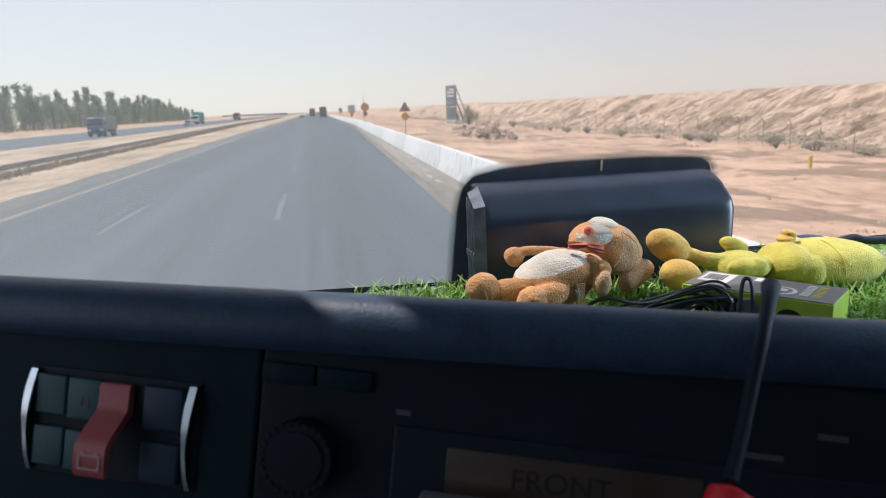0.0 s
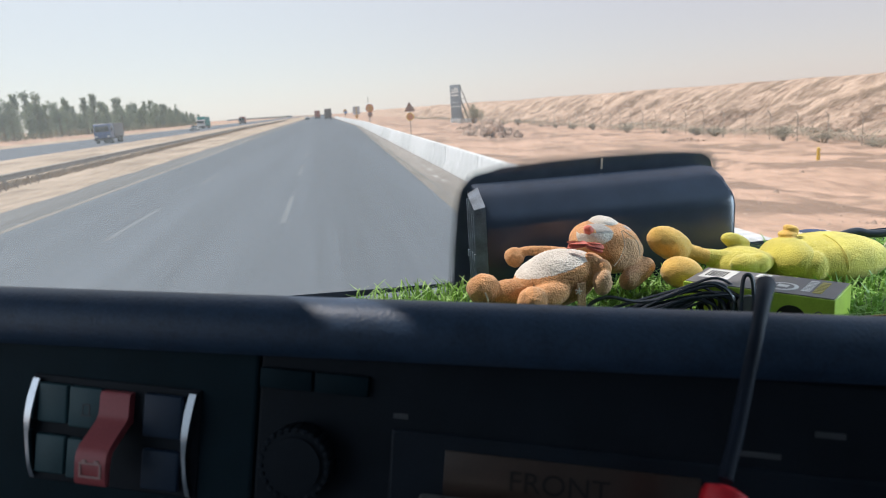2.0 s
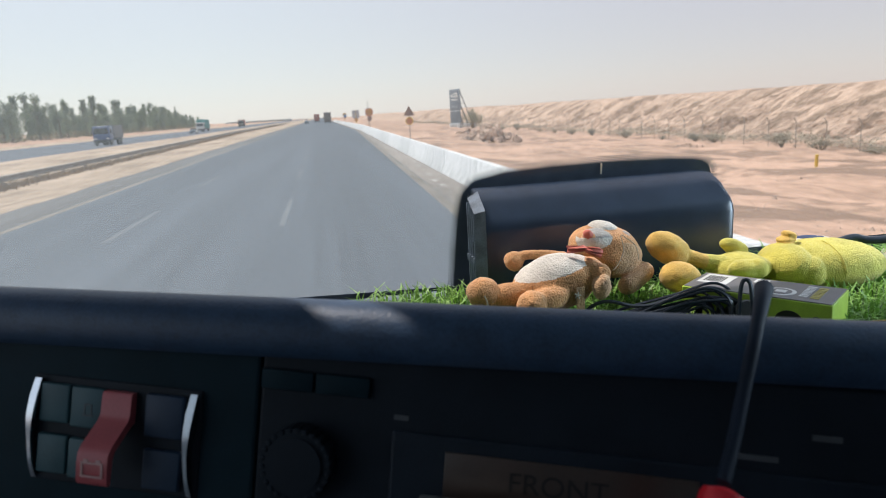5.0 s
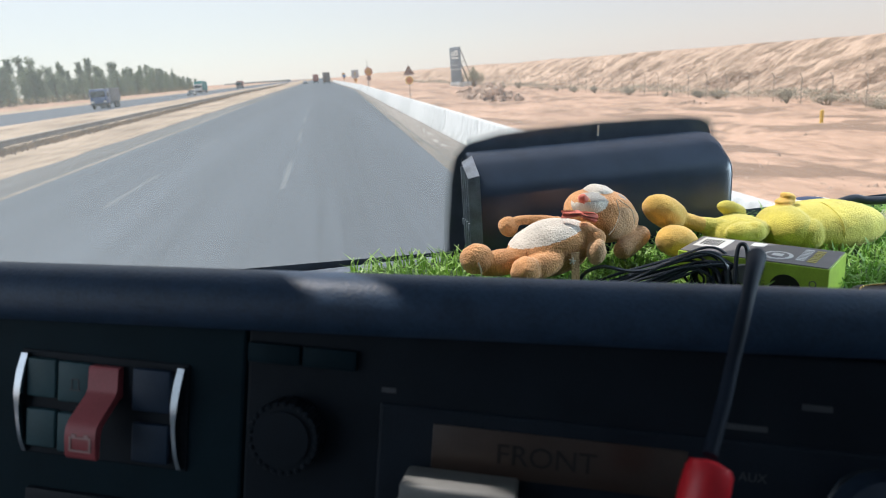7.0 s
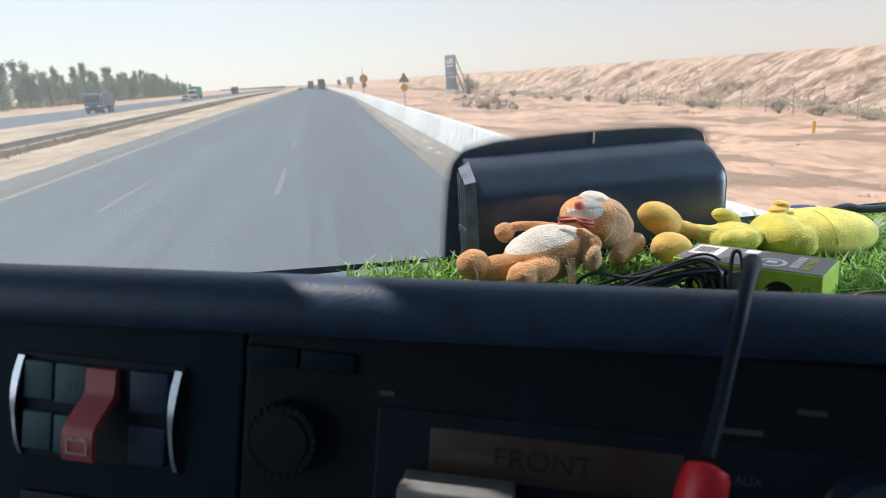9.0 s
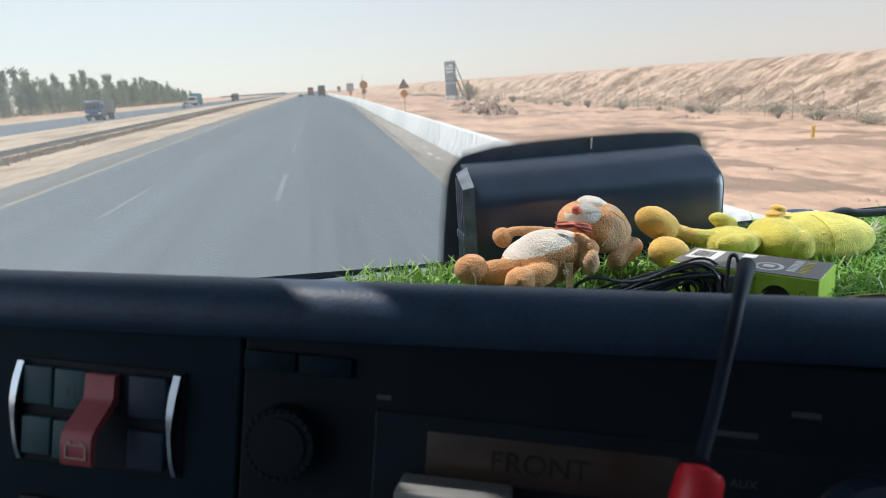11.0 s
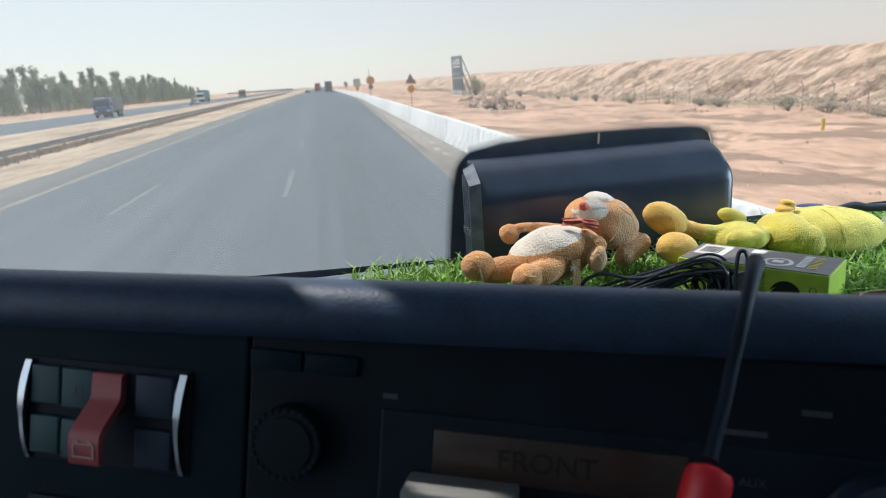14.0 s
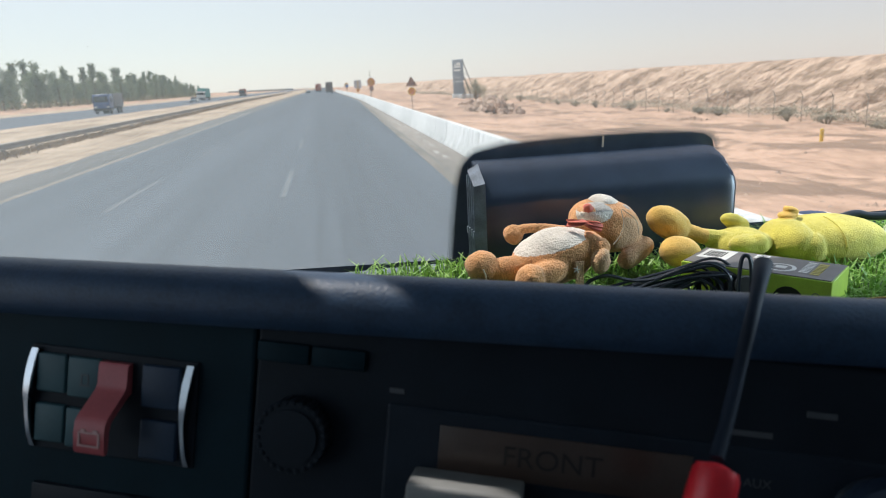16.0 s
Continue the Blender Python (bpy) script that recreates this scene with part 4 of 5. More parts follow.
def build_cab():
    lining = M["cloth"]
    x0, x1, yb, z0, z1 = -0.85, 1.55, -1.5, 1.25, 3.22

    def wall(name, label, bm, mat=lining):
        return thing(name, label, "cab wall", kind="structure", bm=bm, mats=mat)

    wall("floor", "dark rubber cab floor", a_box(x0, x1, yb, 0.75, z0 - 0.05, z0), M["rubber"])
    wall("ceiling", "grey cloth cab ceiling", a_box(x0, x1, yb, 0.70, z1 - 0.02, z1 + 0.05))
    wall("wall_rear", "grey cloth cab rear wall", a_box(x0, x1, yb - 0.06, yb, z0, z1))
    wall("wall_front", "dark front bulkhead below the windscreen", a_box(x0, x1, 0.88, 0.93, z0, 2.19), M["dash_dark"])
    for name, x, s in (("wall_left", x0, -1), ("wall_right", x1, 1)):
        bm = bmesh.new()
        a, b = min(x, x + s * 0.06), max(x, x + s * 0.06)
        box(bm, a, b, yb, 0.93, z0, 2.2)
        # right opening cut shorter to keep grazing light off the fascia
        back = -0.25 if s < 0 else 0.04
        box(bm, a, b, yb, back, 2.2, z1)
        box(bm, a, b, back, 0.93, 2.95, z1)
        box(bm, a, b, 0.62, 0.93, 2.2, 2.95)
        wall(name, "grey cab side wall with a window opening", bm)
    # the plain truck front that carries the cab
    truck = thing("truck_front", "plain white truck front below the cab", "truck", kind="structure")
    part("body", a_box(x0 - 0.05, x1 + 0.05, yb - 0.05, 1.0, 0.45, z0 - 0.052, 0.04, 2), M["truck_white"], truck)
    for x in (x0 + 0.12, x1 - 0.12):
        wheel(truck, (x, -0.3, 0.60), 0.50, 0.30)
    # pillars and header round the windscreen
    rake = math.degrees(math.atan(0.18))
    for x in (x0, x1 - 0.12):
        wall("windscreen_pillar", "grey windscreen pillar", a_box(x, x + 0.12, -0.05, 0.05, -0.05, 1.0, 0.02, m=pose(0, glass_y(2.2), 2.2, rake)))
    wall("windscreen_header", "grey header above the windscreen", a_box(x0, x1, 0.60, 0.70, 3.10, z1 - 0.02, 0.02))

    # windscreen with its enamel border
    w = thing("window_windscreen", "clear windscreen with a black dotted enamel border", "windscreen", pose(0, glass_y(2.25), 2.25, 90 + rake), kind="structure")
    pane = part("pane", a_box(x0 + 0.1, x1 - 0.1, -0.05, 0.86, -0.008, -0.004), M["glass"], w)
    pane.visible_shadow = False
    # the hump of enamel in front of the instrument housing
    prof = [(-1.0, -0.05), (-1.0, -0.002), (-0.35, -0.002), (-0.07, -0.001), (0.160, -0.0082), (0.179, -0.0082), (0.182, 0.04), (0.186, 0.085), (0.192, 0.112), (0.205, 0.126), (0.245, 0.134), (0.30, 0.137),
            (0.365, 0.138), (0.43, 0.137), (0.482, 0.1345), (0.502, 0.1315), (0.512, 0.125), (0.5165, 0.113), (0.518, 0.06), (0.519, 0.004), (1.4, 0.004), (1.4, -0.05)]
    bm = bmesh.new()
    f = bm.faces.new([bm.verts.new((x, y, 0.0)) for x, y in prof])
    if f.normal.z < 0:
        f.normal_flip()
    bmesh.ops.extrude_face_region(bm, geom=[f])
    part("enamel_band", bm, M["frit"], w, smooth=False)
    bm = bmesh.new()
    edge = prof[5:20]
    for (ax, ay), (bx, by) in zip(edge, edge[1:]):
        way = Vector((bx - ax, by - ay))
        out = Vector((-way.y, way.x)).normalized()
        n = max(1, round(way.length / 0.0026))
        for k in range(n):
            for row in range(4):
                p = Vector((ax, ay)) + way * ((k + (0.5 if row % 2 else 0)) / n) + out * (0.0012 + 0.0021 * row)
                r = 0.00125 - 0.00019 * row
                bm.faces.new([bm.verts.new((p.x + r * math.cos(q), p.y + r * math.sin(q), 0.0015)) for q in (j * math.pi / 3 for j in range(6))])
    tagged(part("enamel_dots", bm, M["frit"], w, smooth=False), kind="stuff")
    part("seam", a_box(0.3645, 0.3665, 0.124, 0.137, 0.0015, 0.003), M["thread"], w, "pale vertical gap in the enamel")
    # chips and specks on the glass
    rnd = random.Random(9)
    bm = bmesh.new()
    for k in range(16):
        p = Vector((rnd.uniform(-0.3, 0.6), rnd.uniform(0.16, 0.34)))
        r = rnd.uniform(0.0002, 0.0005)
        bm.faces.new([bm.verts.new((p.x + r * math.cos(q) * rnd.uniform(0.6, 1.3), p.y + r * math.sin(q), 0.001)) for q in (j * math.pi / 3 for j in range(6))])
    tagged(part("specks", bm, M["brush"], w, "dark specks of dirt", smooth=False), kind="stuff")

    # unseen visor slabs added to block the sun; their gap lets one patch through
    for x, y in ((-0.80, -0.2350), (-0.195, 0.62), (0.6205, 1.40)):
        v = thing("sun_visor", "grey unseen slab added above the windscreen to shape sunlight", "sun visor", pose(0, 0.70, 3.06, 10), "sun visors")
        part("pad", a_box(x, y, -0.012, 0.012, -0.40, 0.038, 0.01, 2), M["cloth"], v)
        part("hinge", tube(bmesh.new(), [(x + 0.04, 0, 0.002), (y - 0.04, 0, 0.002)], 0.006, 8), M["rubber"], v)


# ---- dashboard: local u along the panel, v up it, w out of it ----
U = Vector((0.9387, -0.3313, -0.0951)).normalized()
W = Vector((-0.305, -0.9269, 0.2188)).normalized()
V = W.cross(U).normalized()
PANEL = Matrix((U, V, W)).transposed().to_4x4()
PANEL.translation = (-0.0687, 0.4381, 2.2893)


def bar(u0, u1, v0, v1, w0, w1, bevel=0.0015, segments=2):
    return a_box(u0, u1, v0, v1, w0, w1, bevel, segments)


def build_dashboard():
    d = thing("dashboard", "dark blue-grey plastic truck dashboard with a padded rim", "dashboard", PANEL)
    # padded rim: a soft roll that rises slightly along the panel
    lean = 0.0438
    prof = [(0.0455, -0.02), (0.0455, 0.004), (0.049, 0.0075), (0.054, 0.0095), (0.060, 0.010), (0.066, 0.0085), (0.071, 0.005), (0.0745, 0.0), (0.0765, -0.007), (0.077, -0.016), (0.0755, -0.03), (0.066, -0.045), (0.02, -0.05)]
    bm = bmesh.new()
    sweep(bm, [(v, w) for v, w in prof], [((u, lean * (u + 0.1) - 0.0040, 0), (0, 1, 0), (0, 0, 1)) for u in [-0.5 + 0.05 * k for k in range(28)]])
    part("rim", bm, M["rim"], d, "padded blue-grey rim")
    # fascia panels; the right one's colour carries the shade below the rim
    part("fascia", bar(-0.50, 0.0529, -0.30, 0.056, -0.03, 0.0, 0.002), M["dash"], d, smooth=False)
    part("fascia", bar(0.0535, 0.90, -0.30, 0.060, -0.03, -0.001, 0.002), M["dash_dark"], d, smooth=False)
    # switch bank
    s = part("switch_bank", bar(-0.0845, 0.0205, -0.0365, 0.0250, -0.004, 0.0012, 0.001), M["dash_dark"], d, smooth=False)
    for u0, u1, v0, v1 in ((-0.0788, -0.0600, -0.0018, 0.0208), (-0.0788, -0.0598, -0.0312, -0.0088), (-0.0590, -0.0385, -0.0030, 0.0205), (-0.0588, -0.0420, -0.0325, -0.0095),
                           (-0.0125, 0.0108, -0.0035, 0.0208), (-0.0120, 0.0105, -0.0330, -0.0105)):
        # right-hand buttons get the copy coloured for shade
        part("button", bar(u0, u1, v0, v1, 0.0, 0.0042, 0.0012, 3), M["button"] if u1 < 0 else M["shaded_button"], s)
    for u in (-0.0815, 0.0158):
        bm = bmesh.new()
        pts = [(u + 0.001, 0.0232, 0.004), (u, 0.012, 0.0065), (u - 0.0008, 0.0, 0.0075), (u - 0.0012, -0.012, 0.0065), (u, -0.026, 0.0055), (u + 0.001, -0.0350, 0.003)]
        half = [0.0026, 0.0028, 0.0024, 0.0014, 0.0014, 0.0018]
        rows = []
        for (x, y, z), h in zip(spline(pts, 4), [half[min(int(k / 4), 5)] * (1 - (k % 4) / 4) + half[min(int(k / 4) + 1, 5)] * (k % 4) / 4 for k in range(21)]):
            rows.append([bm.verts.new((x - h, y, 0.0)), bm.verts.new((x - h * 0.8, y, z)), bm.verts.new((x + h * 0.8, y, z)), bm.verts.new((x + h, y, 0.0))])
        for a, b in zip(rows, rows[1:]):
            for k in range(3):
                bm.faces.new((a[k], a[k + 1], b[k + 1], b[k]))
        bm.faces.new(rows[0])
        bm.faces.new(rows[-1][::-1])
        bmesh.ops.recalc_face_normals(bm, faces=bm.faces[:])
        part("trim", bm, M["chrome"], s, "satin chrome trim strip")
    # red guarded battery switch
    prof = [(0.0200, 0.0), (0.0200, 0.0050), (0.0185, 0.0062), (0.0075, 0.0068), (0.0045, 0.0085), (-0.0060, 0.0215), (-0.0095, 0.0240), (-0.0150, 0.0246), (-0.0250, 0.0240), (-0.0268, 0.0225), (-0.0262, 0.0205), (-0.0140, 0.0200), (-0.0095, 0.0185), (0.0010, 0.0050), (0.0030, 0.0)]
    bm = bmesh.new()
    sweep(bm, prof, [((u, 0, 0), (0, 1, 0), (0, 0, 1)) for u in (-0.0378, -0.0372, -0.0203, -0.0197)])
    g = part("switch_guard", bm, M["red"], s, "dull red switch guard with a battery mark")
    for u0, u1, v0, v1 in ((-0.0350, -0.0338, -0.0215, -0.0145), (-0.0232, -0.0220, -0.0215, -0.0145), (-0.0350, -0.0220, -0.0222, -0.0212), (-0.0350, -0.0220, -0.0150, -0.0140), (-0.0335, -0.0310, -0.0140, -0.0126), (-0.0262, -0.0236, -0.0140, -0.0126)):
        part("battery_mark", a_box(u0, u1, v0, v1, 0.0238, 0.0250), M["dull_mark"], g)
    # bell mark on the second button
    for u0, u1, v0, v1 in ((-0.0500, -0.0493, 0.0050, 0.0110), (-0.0458, -0.0451, 0.0050, 0.0110), (-0.0493, -0.0458, 0.0105, 0.0112), (-0.0510, -0.0441, 0.0042, 0.0050)):
        part("bell_mark", a_box(u0, u1, v0, v1, 0.0040, 0.0045), M["faint"], s)
    # storage slot edge below
    part("slot", bar(-0.080, 0.012, -0.080, -0.0565, -0.004, 0.003, 0.002), M["dash_dark"], d)
    # blank buttons over the knob
    for u0, u1 in ((0.0545, 0.0845), (0.0860, 0.1165)):
        part("blank", bar(u0, u1, 0.0305, 0.0415, -0.002, 0.0022, 0.001), M["dash"], d)
    # rotary knob
    k = part("knob", disc(bmesh.new(), pose(0.0810, -0.0065, 0.006), 0.0192, 0.012, 48), M["dash_dark"], d, "black rotary knob with a ribbed edge")
    bm = bmesh.new()
    for j in range(26):
        a = 2 * math.pi * j / 26
        box(bm, -0.0014, 0.0014, 0.0173, 0.0199, 0.0, 0.0128, 0.0005, 1, m=pose(0.0810, -0.0065, 0.0, 0, 0, math.degrees(a)))
    part("ribs", bm, M["dash_dark"], k)
    part("cap", disc(bmesh.new(), pose(0.0810, -0.0065, 0.0125), 0.0148, 0.002, 40), M["dash_dark"], k)
    part("print", bar(0.1305, 0.1385, 0.0205, 0.0232, -0.001, -0.0004, 0), M["faint"], d, "small grey print")
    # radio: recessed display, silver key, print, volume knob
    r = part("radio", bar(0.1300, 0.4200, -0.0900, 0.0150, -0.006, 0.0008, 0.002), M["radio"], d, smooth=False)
    part("display", bar(0.1600, 0.2900, -0.0185, 0.0068, 0.0004, 0.0014, 0.0004), M["lcd"], r, "brown lcd window")
    writing("readout", "FRONT", 0.0152, pose(0.2200, -0.0058, 0.0018), M["lcd_ink"], r, 0.0, squeeze=1.05)
    part("key", bar(0.1480, 0.2070, -0.0262, -0.0170, 0.0, 0.0265, 0.002, 3), M["silver"], r, "silver plastic key")
    part("slit", bar(0.1460, 0.2700, -0.0292, -0.0280, 0.0, 0.0270, 0.0004), M["silver"], r)
    part("print", bar(0.3065, 0.3270, 0.0200, 0.0228, -0.001, -0.0002, 0), M["faint"], d, "small grey print")
    part("print", bar(0.3420, 0.3560, 0.0330, 0.0360, -0.001, -0.0002, 0), M["faint"], d, "small grey print")
    writing("print", "AUX", 0.0065, pose(0.3215, -0.0030, 0.0012), M["faint"], r)
    vk = part("volume_knob", disc(bmesh.new(), pose(0.3800, -0.0150, 0.009), 0.0245, 0.018, 48), M["unit"], r)
    bm = bmesh.new()
    bmesh.ops.create_cone(bm, cap_ends=False, segments=48, radius1=0.0252, radius2=0.0240, depth=0.004, matrix=pose(0.3800, -0.0150, 0.005))
    part("ring", bm, M["chrome"], vk, "thin chrome ring")
    # shelf behind the rim
    t = thing("dash_shelf", "dark plastic tray behind the dashboard rim", "dash shelf")
    bm = bmesh.new()
    f = bm.faces.new([bm.verts.new((x, y, 2.10)) for x, y in ((-0.80, 0.745), (0.78, 0.190), (1.50, 0.190), (1.50, 0.878), (-0.80, 0.878))])
    up = bmesh.ops.extrude_face_region(bm, geom=[f])["geom"]
    bmesh.ops.translate(bm, vec=(0, 0, 0.132), verts=[v for v in up if isinstance(v, bmesh.types.BMVert)])
    bmesh.ops.recalc_face_normals(bm, faces=bm.faces[:])
    part("tray", bm, M["dash_dark"], t, smooth=False)
    # lip takes the pale copy to show sky light falling on it
    part("lip", a_box(-0.80, 0.17, 0.80, 0.855, 2.232, 2.240, 0.003), M["cheek"], t)


def build_housing():
    """The charcoal housing that stands against the windscreen, with a slatted vent on its end."""
    h = thing("dash_housing", "charcoal plastic instrument housing with a slatted end vent", "dash housing", pose(0, 0, 0))
    # section in y, z swept along x, shrinking into round corners at the far end
    sect = [(0.826, 2.232), (0.770, 2.232), (0.7685, 2.322), (0.7705, 2.331), (0.776, 2.338), (0.794, 2.354), (0.813, 2.366), (0.826, 2.3675)]
    bm = bmesh.new()
    rail = []
    for x, drop in [(0.1990, 0.003), (0.2030, 0.0)] + [(0.23 + 0.03 * k, 0.0) for k in range(8)] + [(0.485, 0.0), (0.492, 0.0008), (0.4975, 0.0028), (0.5015, 0.0062), (0.504, 0.0110), (0.5055, 0.0175), (0.5065, 0.027), (0.507, 0.045), (0.5075, 0.07)]:
        rail.append((x, drop))
    rings = []
    for x, drop in rail:
        rise = 0.001 * (x - 0.2) / 0.3
        rings.append([bm.verts.new((x, y + (0.010 * drop / 0.04 if k in (1, 2, 3, 4) else 0), max(2.232, min(z + rise * (z > 2.3), 2.3690 - drop + (0.0 if z > 2.365 else (z - 2.3675) * 0.6) if z > 2.31 else z)))) for k, (y, z) in enumerate(sect)])
    n = len(sect)
    for a, b in zip(rings, rings[1:]):
        for k in range(n):
            bm.faces.new((a[k], a[(k + 1) % n], b[(k + 1) % n], b[k]))
    bm.faces.new(rings[0][::-1])
    bm.faces.new(rings[-1])
    bmesh.ops.recalc_face_normals(bm, faces=bm.faces[:])
    part("shell", bm, M["unit"], h)
    # end cap: a bevelled cheek and the upright slats beside it
    front = [(0.1895, 0.7745, 2.232), (0.1898, 0.7735, 2.335), (0.1900, 0.7735, 2.345)]
    inner = [(0.2014, 0.7665, 2.232), (0.2014, 0.7665, 2.332), (0.2018, 0.7690, 2.348)]
    tip = [(0.1900, 0.806, 2.3590), (0.2025, 0.806, 2.3660)]
    bm = bmesh.new()
    a = [bm.verts.new(p) for p in front + [tip[0]]]
    b = [bm.verts.new(p) for p in inner + [tip[1]]]
    c = [bm.verts.new((x + 0.006, y + 0.012, z - 0.004)) for x, y, z in front + [tip[0]]]
    for k in range(3):
        bm.faces.new((a[k], a[k + 1], b[k + 1], b[k]))
        bm.faces.new((a[k], c[k], c[k + 1], a[k + 1]))
    bmesh.ops.recalc_face_normals(bm, faces=bm.faces[:])
    part("cheek", bm, M["cheek"], h, "grained charcoal end cheek, paled as if lit")

    def side_x(y):
        return 0.1908 - 0.0012 * (y - 0.773) / 0.048
    bm = bmesh.new()
    vs = [bm.verts.new(p) for p in ((0.1965, 0.780, 2.232), (0.1965, 0.780, 2.350), (0.1945, 0.826, 2.362), (0.1945, 0.826, 2.232))]
    bm.faces.new(vs)
    bmesh.ops.solidify(bm, geom=bm.faces[:], thickness=0.002)
    v = part("vent", bm, M["unit"], h)
    for k in range(4):
        y = 0.7800 + 0.0095 * k
        part("slat", a_box(-0.0006, 0.0050, -0.0009, 0.0009, 0, 0.112 + 0.002 * k, 0.0003, 1, m=pose(side_x(y), y, 2.236)), M["cheek"], v)
        part("tab", a_box(side_x(y) - 0.002, side_x(y) + 0.001, y - 0.0015, y + 0.0015, 2.286, 2.294, 0.0004, 1), M["cheek"], v)


build_cab()
build_dashboard()
build_housing()


# ---- on the shelf ----
def build_turf():
    t = thing("turf_mat", "mat of bright green artificial grass on the shelf", "artificial grass")
    part("backing", a_box(0.045, 0.95, 0.42, 0.815, 2.232, 2.244, 0.002), M["turf_base"], t)
    rnd = random.Random(21)
    verts, faces = [], []
    for k in range(10500):
        x = 0.05 + 0.82 * rnd.random()
        y = 0.50 + 0.32 * rnd.random()
        if (x > 0.60 and y < 0.56) or (x < 0.19 and rnd.random() < 0.4):
            continue
        h = rnd.uniform(0.010, 0.026) * (1.3 if rnd.random() < 0.06 else 1)
        a = rnd.uniform(0, 6.283)
        lean = rnd.uniform(0.15, 1.35) * h
        w = rnd.uniform(0.0010, 0.0018)
        dx, dy = math.cos(a), math.sin(a)
        b = len(verts)
        sx, sy = -dy * w, dx * w
        for s, up in ((0.0, 0.0), (0.45, 0.62), (1.0, 1.0)):
            px, py, pz = x + dx * lean * s * s, y + dy * lean * s * s, 2.243 + h * up * (1 - 0.25 * s * lean / h)
            q = 1 - 0.75 * s
            verts += [(px - sx * q, py - sy * q, pz), (px + sx * q, py + sy * q, pz)]
        faces += [(b, b + 1, b + 3, b + 2), (b + 2, b + 3, b + 5, b + 4)]
    me = bpy.data.meshes.new("grass")
    me.from_pydata(verts, [], faces)
    me.materials.append(M["grass"])
    ob = new("grass", me)
    ob.parent = t
    tagged(ob, kind="stuff")


class Plush:
    """Gathers soft shapes, then fuses them into one sewn skin that keeps each shape's colour."""

    def __init__(self):
        self.bm, self.shapes, self.extra = bmesh.new(), [], bmesh.new()

    def blob(self, at, radii, turn=(0, 0, 0), mat=0, pick=None, lump=0.0, seed=0.0, seg=28):
        blob(self.bm, at, radii, turn, mat, None, seg, lump, seed)
        m = Matrix.LocRotScale(Vector(at), Euler([radians(a) for a in turn]), Vector(radii))
        self.shapes.append((m.inverted(), pick or (lambda n, k=mat: k), min(radii)))

    def limb(self, points, radius, mat=0):
        tube(self.bm, points, radius, 14)
        for p in points:
            self.blob(p, (radius,) * 3, mat=mat, seg=12)

    def finish(self, name, label, mats, voxel=0.0013, soften=6):
        me = bpy.data.meshes.new(name)
        self.bm.to_mesh(me)
        self.bm.free()
        tmp = new("skin", me)
        r = tmp.modifiers.new("fuse", "REMESH")
        r.mode, r.voxel_size = "VOXEL", voxel
        s = tmp.modifiers.new("soften", "SMOOTH")
        s.factor, s.iterations = 0.5, soften
        done = bpy.data.meshes.new_from_object(tmp.evaluated_get(bpy.context.evaluated_depsgraph_get()))
        bpy.data.objects.remove(tmp)
        bm = bmesh.new()
        bm.from_mesh(done)
        for v in bm.verts:
            v.co += v.normal * (0.0004 * noise.noise(v.co * 430) + 0.0003 * noise.noise(v.co * 150))
        for f in bm.faces:
            c = f.calc_center_median()
            best = min(self.shapes, key=lambda q: ((q[0] @ c).length - 1) * q[2])
            f.material_index = best[1]((best[0] @ c).normalized())
        extra = bpy.data.meshes.new("trim")
        self.extra.to_mesh(extra)
        self.extra.free()
        bm.from_mesh(extra)
        return thing(name, label, "plush toy", bm=bm, mats=mats)


